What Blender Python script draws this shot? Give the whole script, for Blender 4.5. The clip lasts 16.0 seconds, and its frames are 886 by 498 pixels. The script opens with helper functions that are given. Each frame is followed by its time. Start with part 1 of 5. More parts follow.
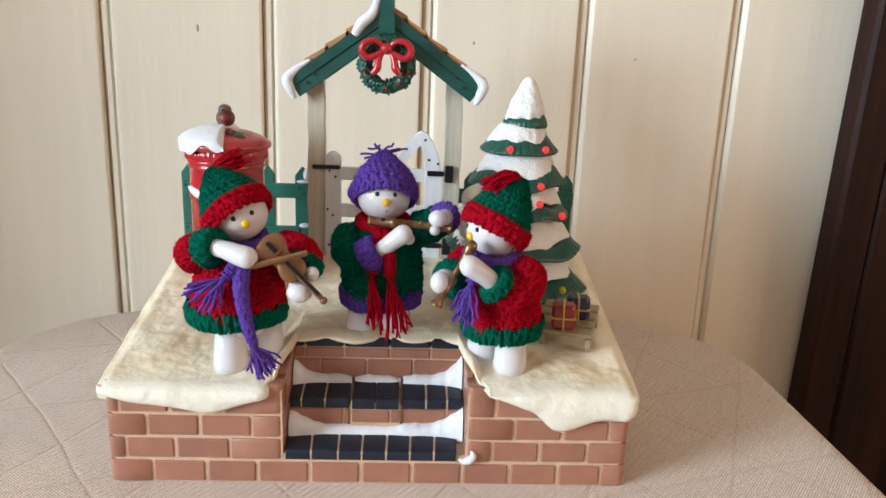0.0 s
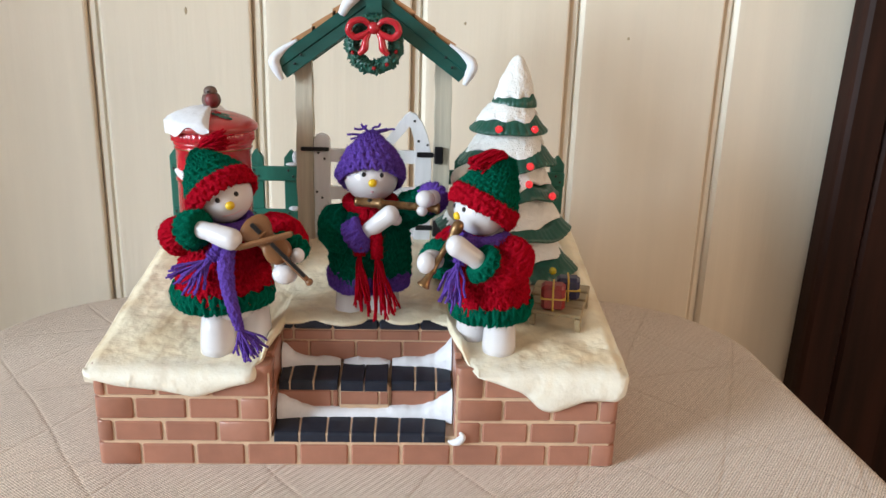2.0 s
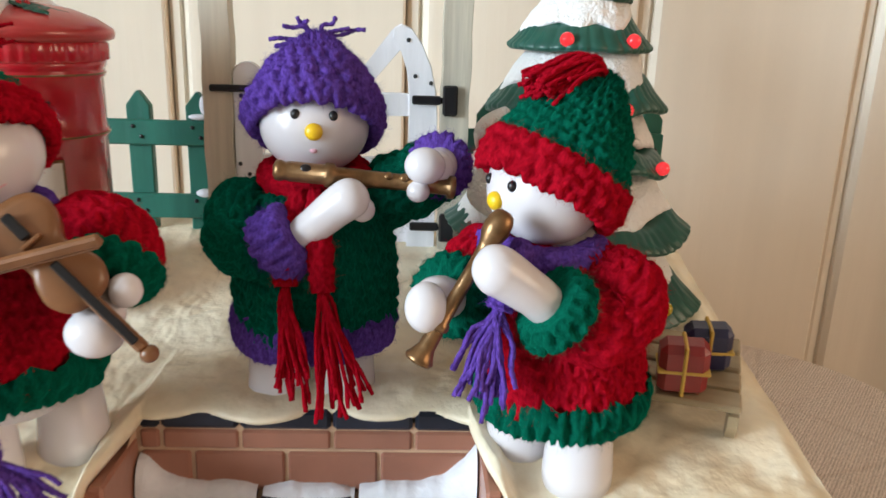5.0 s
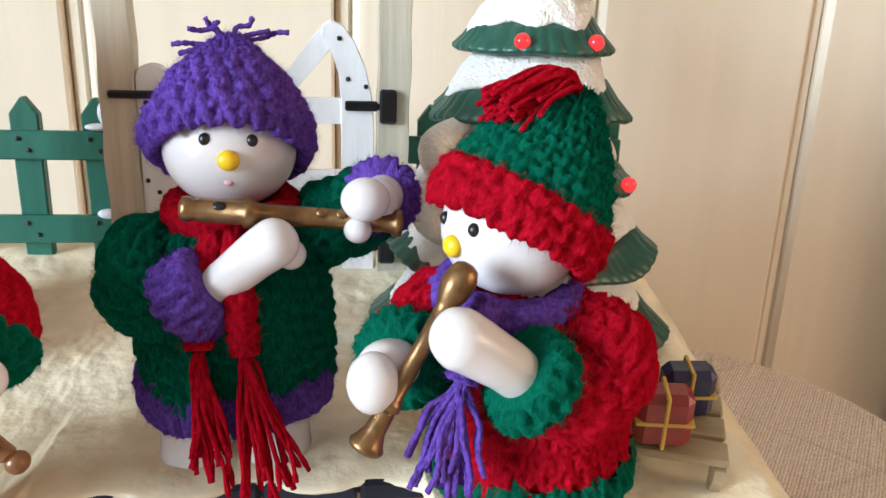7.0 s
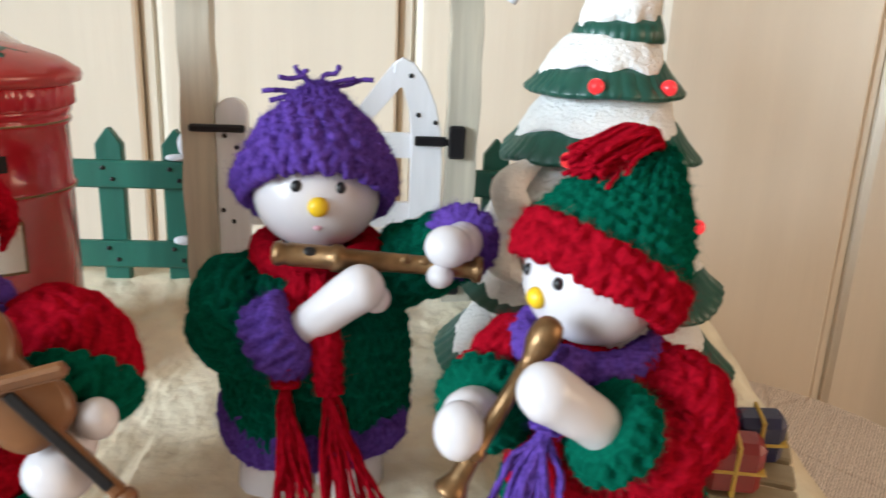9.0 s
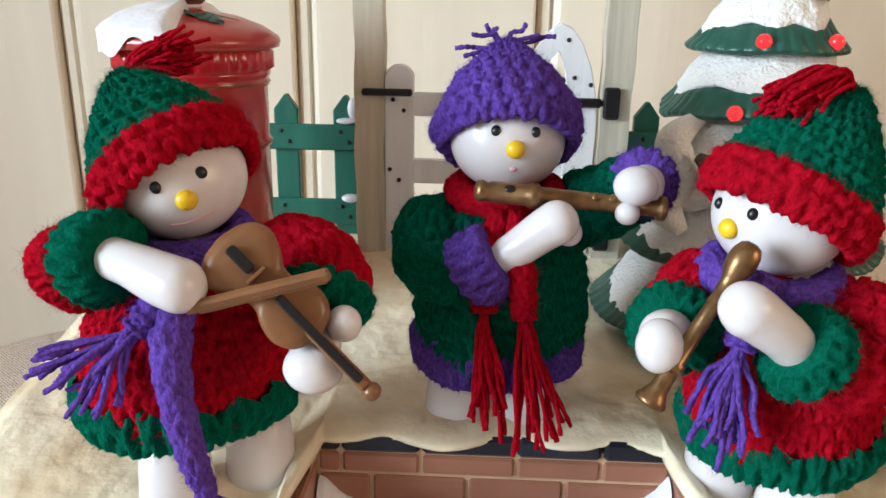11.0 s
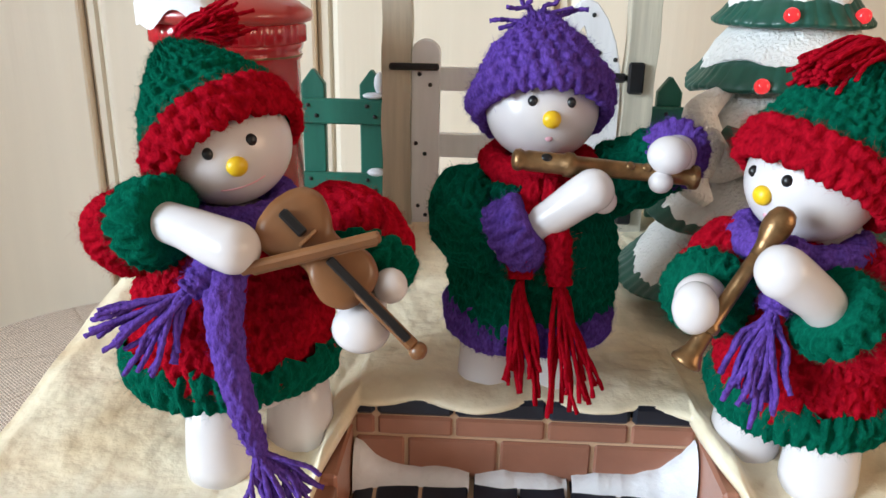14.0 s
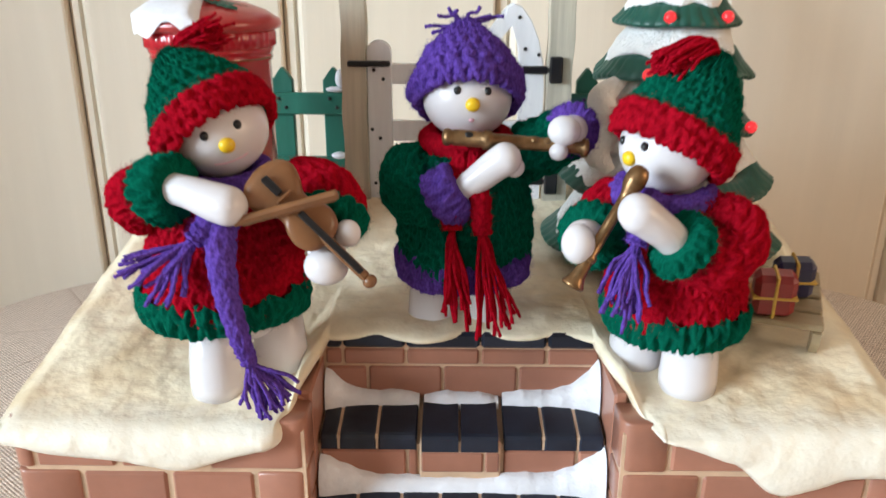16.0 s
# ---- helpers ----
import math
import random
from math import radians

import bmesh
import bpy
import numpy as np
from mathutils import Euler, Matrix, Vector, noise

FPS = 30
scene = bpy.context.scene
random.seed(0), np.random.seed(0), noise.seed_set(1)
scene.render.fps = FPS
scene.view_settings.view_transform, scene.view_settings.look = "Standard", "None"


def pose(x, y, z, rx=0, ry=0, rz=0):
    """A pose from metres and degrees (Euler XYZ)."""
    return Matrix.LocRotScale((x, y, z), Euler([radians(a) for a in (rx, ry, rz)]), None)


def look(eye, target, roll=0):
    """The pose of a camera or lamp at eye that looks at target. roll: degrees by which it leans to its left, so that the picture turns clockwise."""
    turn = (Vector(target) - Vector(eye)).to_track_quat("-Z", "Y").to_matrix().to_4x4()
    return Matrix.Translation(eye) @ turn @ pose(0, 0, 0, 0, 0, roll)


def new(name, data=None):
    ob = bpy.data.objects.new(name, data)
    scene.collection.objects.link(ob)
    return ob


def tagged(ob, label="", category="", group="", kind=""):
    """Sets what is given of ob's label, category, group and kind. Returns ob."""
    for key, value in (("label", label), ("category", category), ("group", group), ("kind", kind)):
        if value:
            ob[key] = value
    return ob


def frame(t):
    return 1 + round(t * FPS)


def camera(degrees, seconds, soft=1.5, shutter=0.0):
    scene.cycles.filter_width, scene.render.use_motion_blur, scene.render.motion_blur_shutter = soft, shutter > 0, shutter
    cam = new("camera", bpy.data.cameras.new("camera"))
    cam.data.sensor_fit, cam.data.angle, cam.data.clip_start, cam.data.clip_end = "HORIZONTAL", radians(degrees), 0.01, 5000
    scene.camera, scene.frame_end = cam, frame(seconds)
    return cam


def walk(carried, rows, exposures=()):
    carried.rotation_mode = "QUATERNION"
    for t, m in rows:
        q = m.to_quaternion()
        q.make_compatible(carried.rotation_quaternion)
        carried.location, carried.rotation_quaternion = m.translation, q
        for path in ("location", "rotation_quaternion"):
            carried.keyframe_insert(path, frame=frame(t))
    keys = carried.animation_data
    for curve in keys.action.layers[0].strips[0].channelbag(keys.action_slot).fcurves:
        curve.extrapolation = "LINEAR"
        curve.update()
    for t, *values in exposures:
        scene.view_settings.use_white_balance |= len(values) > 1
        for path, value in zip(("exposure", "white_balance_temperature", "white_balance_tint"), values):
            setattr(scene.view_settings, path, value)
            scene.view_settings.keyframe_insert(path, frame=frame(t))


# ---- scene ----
cam = camera(59.58, 16.0, soft=1.5, shutter=0.4)
PATH = [
    (0, pose(0.01422, -0.34947, 0.21902, 74.882, -2.203, -2.305)),
    (0.5, pose(0.02070, -0.35038, 0.21750, 74.501, -1.916, -2.116)),
    (1, pose(0.02056, -0.34972, 0.21664, 74.273, -1.832, -2.299)),
    (1.5, pose(0.02257, -0.35043, 0.21700, 74.075, -1.792, -2.305)),
    (2, pose(0.02195, -0.34757, 0.21547, 73.899, -1.712, -2.251)),
    (2.5, pose(0.02164, -0.34461, 0.21417, 73.655, -1.598, -2.134)),
    (3, pose(0.02024, -0.34474, 0.21976, 73.845, -1.703, -1.937)),
    (3.5, pose(0.01893, -0.34064, 0.21872, 74.184, -1.751, -1.754)),
    (4, pose(0.02065, -0.32551, 0.21325, 74.194, -1.426, -1.547)),
    (4.2, pose(0.02794, -0.26048, 0.18990, 73.901, -1.537, -1.472)),
    (6.3, pose(0.02264, -0.11382, 0.15592, 73.683, -1.998, -5.383)),
    (6.5, pose(0.02061, -0.11382, 0.16913, 71.871, -1.997, -6.287)),
    (7, pose(0.02613, -0.11671, 0.16833, 72.665, -2.002, -7.064)),
    (7.5, pose(0.02393, -0.11563, 0.16794, 72.830, -1.859, -6.963)),
    (8, pose(0.02955, -0.11877, 0.17140, 73.689, -1.879, -6.329)),
    (8.5, pose(0.03799, -0.12074, 0.17264, 73.718, -1.755, -5.470)),
    (9, pose(0.01730, -0.11814, 0.17632, 73.356, -2.371, -3.891)),
    (9.5, pose(-0.00097, -0.12509, 0.17507, 73.191, -2.901, -2.026)),
    (10, pose(-0.00460, -0.12897, 0.17533, 72.146, -2.249, 0.452)),
    (10.2, pose(-0.00240, -0.13156, 0.17329, 72.332, -1.984, 1.682)),
    (12.3, pose(-0.00931, -0.13872, 0.16839, 71.556, -0.610, 3.085)),
    (12.5, pose(-0.00898, -0.13962, 0.17096, 71.365, -0.510, 2.943)),
    (13, pose(-0.00794, -0.13891, 0.16649, 71.493, -0.781, 2.837)),
    (13.5, pose(-0.01012, -0.14076, 0.16724, 71.303, -1.084, 2.883)),
    (14, pose(-0.01218, -0.14199, 0.16763, 70.989, -1.005, 3.032)),
    (14.5, pose(-0.01303, -0.14676, 0.16943, 70.480, -0.980, 2.893)),
    (15, pose(-0.00618, -0.15383, 0.16383, 70.609, -0.652, 2.258)),
    (15.5, pose(0.00003, -0.16382, 0.15867, 69.891, -0.199, 1.640)),
    (16, pose(-0.00248, -0.19088, 0.17411, 70.494, -0.181, 0.626)),
]
EXPOSURES = [(0, 0.0), (4, 0.0), (6.5, 0.36), (8.5, 0.30), (9.5, 0.1), (10, 0.1), (12.5, 0.15), (14.5, 0.08), (15.5, 0.0), (16, 0.15)]
walk(cam, PATH, EXPOSURES)

# ---------------------------------------------------------------- light
world = bpy.data.worlds.new("sky")
scene.world = world
world.use_nodes = True
wn = world.node_tree.nodes
sky = wn.new("ShaderNodeTexSky")
sky.sky_type, sky.sun_disc = "NISHITA", False
sky.sun_elevation, sky.sun_rotation = radians(25), radians(250)
wn["Background"].inputs[1].default_value = 0.1
world.node_tree.links.new(sky.outputs[0], wn["Background"].inputs[0])


WX = -1.80    # inner face of the west wall


def area_lamp(name, eye, target, w, h, energy, colour):
    la = bpy.data.lights.new(name, "AREA")
    la.shape, la.size, la.size_y, la.energy, la.color = "RECTANGLE", w, h, energy, colour
    ob = new(name, la)
    ob.matrix_world = look(eye, target)
    return ob


area_lamp("window_and_fill_light", (WX - 0.23, -1.12, 0.62), (WX + 1.0, -0.95, 0.56), 1.00, 1.00, 102, (0.72, 0.88, 1.0))
# added orange fill from the right, put in an opening where no window is known
area_lamp("window_and_fill_light", (2.33, -0.95, 0.72), (0.4, -0.6, 0.30), 1.0, 1.0, 20, (1.0, 0.72, 0.48))

# ---------------------------------------------------------------- materials


def material(name, colour, rough=0.5, metal=0.0, vary=0.12, scale=60.0, bump=0.1, bump_scale=400.0, coat=0.0, sheen=0.0,
             rand=0.0, second=None, second_scale=20.0, second_amount=0.5, stretch=(1, 1, 1), emit=None, bump_dist=0.0006, spec=0.5):
    m = bpy.data.materials.new(name)
    m.use_nodes = True
    nt = m.node_tree
    n, l = nt.nodes, nt.links
    b = n["Principled BSDF"]
    b.inputs["Roughness"].default_value = rough
    b.inputs["Metallic"].default_value = metal
    b.inputs["Coat Weight"].default_value = coat
    b.inputs["Sheen Weight"].default_value = sheen
    b.inputs["Sheen Tint"].default_value = (*[v / max(colour) for v in colour], 1)
    b.inputs["Specular IOR Level"].default_value = spec
    tc = n.new("ShaderNodeTexCoord")
    mp = n.new("ShaderNodeMapping")
    mp.inputs["Scale"].default_value = stretch
    l.new(tc.outputs["Object"], mp.inputs[0])
    no = n.new("ShaderNodeTexNoise")
    no.inputs["Scale"].default_value, no.inputs["Detail"].default_value = scale, 6
    l.new(mp.outputs[0], no.inputs["Vector"])
    ramp = n.new("ShaderNodeValToRGB")
    c = Vector(colour)
    ramp.color_ramp.elements[0].position, ramp.color_ramp.elements[1].position = 0.3, 0.7
    ramp.color_ramp.elements[0].color = (*[max(0, v * (1 - vary)) for v in c], 1)
    ramp.color_ramp.elements[1].color = (*[min(1, v * (1 + vary)) for v in c], 1)
    l.new(no.outputs[0], ramp.inputs[0])
    out = ramp.outputs[0]
    if second:
        n2 = n.new("ShaderNodeTexNoise")
        n2.inputs["Scale"].default_value, n2.inputs["Detail"].default_value = second_scale, 5
        l.new(mp.outputs[0], n2.inputs["Vector"])
        r2 = n.new("ShaderNodeValToRGB")
        r2.color_ramp.elements[0].position, r2.color_ramp.elements[1].position = 0.46, 0.68
        r2.color_ramp.elements[0].color = (0, 0, 0, 1)
        r2.color_ramp.elements[1].color = (second_amount, second_amount, second_amount, 1)
        l.new(n2.outputs[0], r2.inputs[0])
        mx = n.new("ShaderNodeMixRGB")
        mx.inputs[2].default_value = (*second, 1)
        l.new(r2.outputs[0], mx.inputs[0])
        l.new(out, mx.inputs[1])
        out = mx.outputs[0]
    if rand:
        oi = n.new("ShaderNodeObjectInfo")
        hs = n.new("ShaderNodeHueSaturation")
        mr = n.new("ShaderNodeMapRange")
        mr.inputs[3].default_value, mr.inputs[4].default_value = 1 - rand, 1 + rand
        l.new(oi.outputs["Random"], mr.inputs[0])
        l.new(mr.outputs[0], hs.inputs["Value"])
        l.new(out, hs.inputs["Color"])
        out = hs.outputs[0]
    l.new(out, b.inputs["Base Color"])
    if bump:
        nb = n.new("ShaderNodeTexNoise")
        nb.inputs["Scale"].default_value, nb.inputs["Detail"].default_value = bump_scale, 4
        l.new(mp.outputs[0], nb.inputs["Vector"])
        bp = n.new("ShaderNodeBump")
        bp.inputs["Strength"].default_value, bp.inputs["Distance"].default_value = bump, bump_dist
        l.new(nb.outputs[0], bp.inputs["Height"])
        l.new(bp.outputs[0], b.inputs["Normal"])
    if emit:
        b.inputs["Emission Color"].default_value = (*emit[:3], 1)
        b.inputs["Emission Strength"].default_value = emit[3]
    return m


def cloth_material():
    """Woven damask: fine basket weave, ribbed bands and a lattice of raised darker lines."""
    m = bpy.data.materials.new("woven_damask")
    m.use_nodes = True
    nt = m.node_tree
    n, l = nt.nodes, nt.links
    b = n["Principled BSDF"]
    b.inputs["Roughness"].default_value = 0.75
    b.inputs["Sheen Weight"].default_value = 0.25
    tc = n.new("ShaderNodeTexCoord")

    def wave(angle, scale, dist=0.0, dscale=1.0, kind="SIN"):
        mp = n.new("ShaderNodeMapping")
        mp.inputs["Rotation"].default_value = (0, 0, radians(angle))
        l.new(tc.outputs["Object"], mp.inputs[0])
        w = n.new("ShaderNodeTexWave")
        w.wave_profile = kind
        w.inputs["Scale"].default_value = scale
        w.inputs["Distortion"].default_value = dist
        w.inputs["Detail Scale"].default_value = dscale
        l.new(mp.outputs[0], w.inputs["Vector"])
        return w.outputs["Fac"]

    def mathn(op, a, c):
        x = n.new("ShaderNodeMath")
        x.operation = op
        for i, v in enumerate((a, c)):
            if isinstance(v, (int, float)):
                x.inputs[i].default_value = v
            else:
                l.new(v, x.inputs[i])
        return x.outputs[0]

    weave = mathn("MULTIPLY", wave(38, 250, 1.2, 6.0), wave(-52, 250, 1.2, 6.0))
    rib = wave(38, 88, 0.6, 3.0)
    lines = mathn("MAXIMUM", mathn("POWER", wave(24, 4.6, 0.5, 2.0), 420.0), mathn("POWER", wave(-38, 4.2, 0.5, 2.0), 420.0))
    lines2 = mathn("POWER", wave(72, 3.4, 0.6, 2.0), 420.0)
    lines = mathn("MAXIMUM", lines, lines2)
    no = n.new("ShaderNodeTexNoise")
    no.inputs["Scale"].default_value, no.inputs["Detail"].default_value = 1300, 2
    l.new(tc.outputs["Object"], no.inputs["Vector"])
    nl = n.new("ShaderNodeTexNoise")
    nl.inputs["Scale"].default_value = 14
    l.new(tc.outputs["Object"], nl.inputs["Vector"])
    col = n.new("ShaderNodeValToRGB")
    e = col.color_ramp.elements
    e[0].position, e[0].color = 0.30, (0.46, 0.35, 0.275, 1)
    e[1].position, e[1].color = 0.66, (0.94, 0.80, 0.70, 1)
    mixv = mathn("ADD", mathn("MULTIPLY", no.outputs[0], 1.5), mathn("MULTIPLY", weave, 1.0))
    mixv = mathn("ADD", mixv, mathn("MULTIPLY", nl.outputs[0], 0.12))
    mixv = mathn("SUBTRACT", mixv, 0.52)
    l.new(mixv, col.inputs[0])
    mx = n.new("ShaderNodeMixRGB")
    mx.blend_type = "MULTIPLY"
    mx.inputs[2].default_value = (0.62, 0.52, 0.42, 1)
    l.new(mathn("MULTIPLY", lines, 0.26), mx.inputs[0])
    l.new(col.outputs[0], mx.inputs[1])
    l.new(mx.outputs[0], b.inputs["Base Color"])
    hgt = mathn("ADD", mathn("MULTIPLY", weave, 0.6), mathn("MULTIPLY", rib, 0.5))
    hgt = mathn("SUBTRACT", hgt, mathn("MULTIPLY", lines, 0.8))
    bp = n.new("ShaderNodeBump")
    bp.inputs["Strength"].default_value, bp.inputs["Distance"].default_value = 0.8, 0.0007
    l.new(hgt, bp.inputs["Height"])
    l.new(bp.outputs[0], b.inputs["Normal"])
    return m


M = dict(
    wall=material("cream_wall_paint", (0.79, 0.71, 0.595), 0.42, vary=0.03, scale=9, bump=0.16, bump_scale=14, stretch=(7, 7, 0.45), bump_dist=0.003),
    dark=material("dark_mahogany", (0.018, 0.0052, 0.003), 0.6, spec=0.2, vary=0.5, scale=16, bump=0.25, bump_scale=60, stretch=(6, 6, 0.4), second=(0.035, 0.010, 0.006), second_scale=5),
    plaster=material("plain_plaster", (0.45, 0.39, 0.32), 0.8, scale=8, vary=0.05),
    # brown chosen to throw warm light back from the right
    bouncewall=material("warm_bounce_brown", (0.5, 0.27, 0.13), 0.5, scale=8, vary=0.15, stretch=(4, 4, 0.5)),
    carpet=material("brown_carpet", (0.3, 0.2, 0.13), 0.95, scale=200, vary=0.2, bump=0.5),
    leg=material("oak_leg", (0.25, 0.13, 0.06), 0.4, scale=30, vary=0.2),
    cloth=cloth_material(),
    brick=material("moulded_brick_plastic", (0.36, 0.158, 0.105), 0.32, vary=0.10, scale=90, bump=0.12, bump_scale=500, rand=0.06, second=(0.27, 0.12, 0.085), second_scale=30, second_amount=0.4),
    mortar=material("mortar_plastic", (0.58, 0.40, 0.27), 0.4, vary=0.12, scale=150, bump=0.1),
    tile=material("blue_black_tile", (0.018, 0.022, 0.036), 0.36, spec=0.3, vary=0.25, scale=120, bump=0.15, bump_scale=350, rand=0.15),
    snow=material("cream_painted_snow", (0.90, 0.80, 0.61), 0.36, vary=0.10, scale=70, bump=0.6, bump_scale=210, bump_dist=0.0012, second=(0.58, 0.37, 0.16), second_scale=40, second_amount=0.5),
    drift=material("white_painted_snow", (0.74, 0.74, 0.79), 0.55, vary=0.04, scale=300, bump=0.5, bump_scale=600, bump_dist=0.0006),
    treesnow=material("grainy_white_snow", (0.86, 0.85, 0.84), 0.6, vary=0.03, scale=500, bump=1.0, bump_scale=950, bump_dist=0.0010),
    red=material("gloss_red_paint", (0.46, 0.012, 0.024), 0.22, vary=0.08, scale=60, bump=0.05, bump_scale=200, coat=0.3),
    lidred=material("weathered_red_lid", (0.40, 0.035, 0.035), 0.3, vary=0.12, scale=60, bump=0.1, coat=0.2),
    green=material("green_fence_paint", (0.014, 0.125, 0.088), 0.45, vary=0.18, scale=140, bump=0.35, bump_scale=260, stretch=(1, 1, 0.2)),
    roofgreen=material("dark_green_bargeboard", (0.008, 0.075, 0.062), 0.3, vary=0.2, scale=120, bump=0.4, bump_scale=300, stretch=(0.3, 1, 1)),
    tree=material("dark_green_moulding", (0.012, 0.080, 0.058), 0.38, vary=0.15, scale=200, bump=0.2),
    post=material("aged_cream_timber", (0.50, 0.45, 0.36), 0.55, vary=0.22, scale=210, bump=0.5, bump_scale=330, stretch=(1, 1, 0.06), bump_dist=0.0008),
    gate=material("white_gate_paint", (0.80, 0.79, 0.82), 0.5, vary=0.06, scale=220, bump=0.35, bump_scale=330, stretch=(1, 1, 0.1)),
    rooftile=material("tan_roof_slats", (0.45, 0.22, 0.10), 0.4, vary=0.15, scale=120, bump=0.2),
    black=material("black_iron_paint", (0.008, 0.008, 0.010), 0.3, vary=0.2, scale=200, bump=0.2),
    nail=material("black_nail", (0.01, 0.01, 0.012), 0.35, bump=0),
    robin=material("brown_bird_paint", (0.12, 0.07, 0.055), 0.5, vary=0.25, scale=300, bump=0.2),
    robinred=material("dark_red_paint", (0.16, 0.02, 0.02), 0.5, vary=0.2, scale=300),
    skin=material("white_plastic", (0.67, 0.635, 0.655), 0.24, vary=0.015, scale=60, bump=0.0, spec=0.45),
    blush=material("pink_paint", (0.75, 0.42, 0.50), 0.4, bump=0),
    nose=material("yellow_paint", (0.80, 0.50, 0.015), 0.35, bump=0),
    knitred=material("red_wool", (0.34, 0.0045, 0.015), 0.95, vary=0.32, scale=1300, bump=0.6, bump_scale=2300, sheen=0.16, stretch=(1, 1, 0.5), bump_dist=0.0007, spec=0.0),
    knitgreen=material("green_wool", (0.0020, 0.080, 0.049), 0.95, vary=0.32, scale=1300, bump=0.6, bump_scale=2300, sheen=0.16, stretch=(1, 1, 0.5), bump_dist=0.0007, spec=0.0),
    knitpurple=material("purple_wool", (0.105, 0.050, 0.29), 0.95, vary=0.4, scale=1500, bump=0.6, bump_scale=2300, sheen=0.16, stretch=(1, 1, 0.5), bump_dist=0.0007, spec=0.0),
    gold=material("aged_bronze_paint", (0.23, 0.13, 0.06), 0.36, metal=0.8, vary=0.3, scale=350, bump=0.2, bump_scale=500),
    violin=material("brown_varnish", (0.20, 0.085, 0.034), 0.33, vary=0.15, scale=120, bump=0.1, stretch=(1, 1, 1)),
    light=material("red_lamp_plastic", (0.30, 0.008, 0.010), 0.15, vary=0.05, bump=0, emit=(1.0, 0.05, 0.06, 0.7)),
    yellowlight=material("yellow_lamp_plastic", (0.5, 0.38, 0.02), 0.2, bump=0),
    berry=material("red_berry_paint", (0.35, 0.01, 0.015), 0.2, bump=0),
    giftred=material("red_gift_wrap", (0.26, 0.02, 0.02), 0.35, vary=0.15, scale=200, bump=0.2),
    giftblue=material("navy_gift_wrap", (0.022, 0.022, 0.07), 0.35, vary=0.15, scale=200, bump=0.2),
    ribbon=material("gold_ribbon_paint", (0.62, 0.40, 0.07), 0.4, bump=0),
    sled=material("grey_brown_sled_timber", (0.36, 0.28, 0.17), 0.5, vary=0.2, scale=160, bump=0.4, bump_scale=300, stretch=(0.2, 1, 1)),
    label=material("cream_notice", (0.75, 0.68, 0.6), 0.4, bump=0),
)



def whiten_lip(m):
    """Mixes the snow colour whiter towards the front lip than on its cream top."""
    n, l = m.node_tree.nodes, m.node_tree.links
    b = n["Principled BSDF"]
    old = b.inputs["Base Color"].links[0].from_socket
    tc, sep, no = n.new("ShaderNodeTexCoord"), n.new("ShaderNodeSeparateXYZ"), n.new("ShaderNodeTexNoise")
    no.inputs["Scale"].default_value = 90
    l.new(tc.outputs["Object"], sep.inputs[0])
    l.new(tc.outputs["Object"], no.inputs["Vector"])
    ad = n.new("ShaderNodeMath")
    ad.operation = "MULTIPLY_ADD"
    ad.inputs[1].default_value = 0.016
    l.new(no.outputs[0], ad.inputs[0])
    l.new(sep.outputs["Y"], ad.inputs[2])
    mr = n.new("ShaderNodeMapRange")
    for i, v in enumerate((0.004, 0.016, 0.75, 0.0)):
        mr.inputs[i + 1].default_value = v
    l.new(ad.outputs[0], mr.inputs[0])
    mx = n.new("ShaderNodeMixRGB")
    mx.inputs[2].default_value = (0.84, 0.81, 0.73, 1)
    l.new(mr.outputs[0], mx.inputs[0])
    l.new(old, mx.inputs[1])
    l.new(mx.outputs[0], b.inputs["Base Color"])


whiten_lip(M["snow"])

# ---------------------------------------------------------------- mesh tools


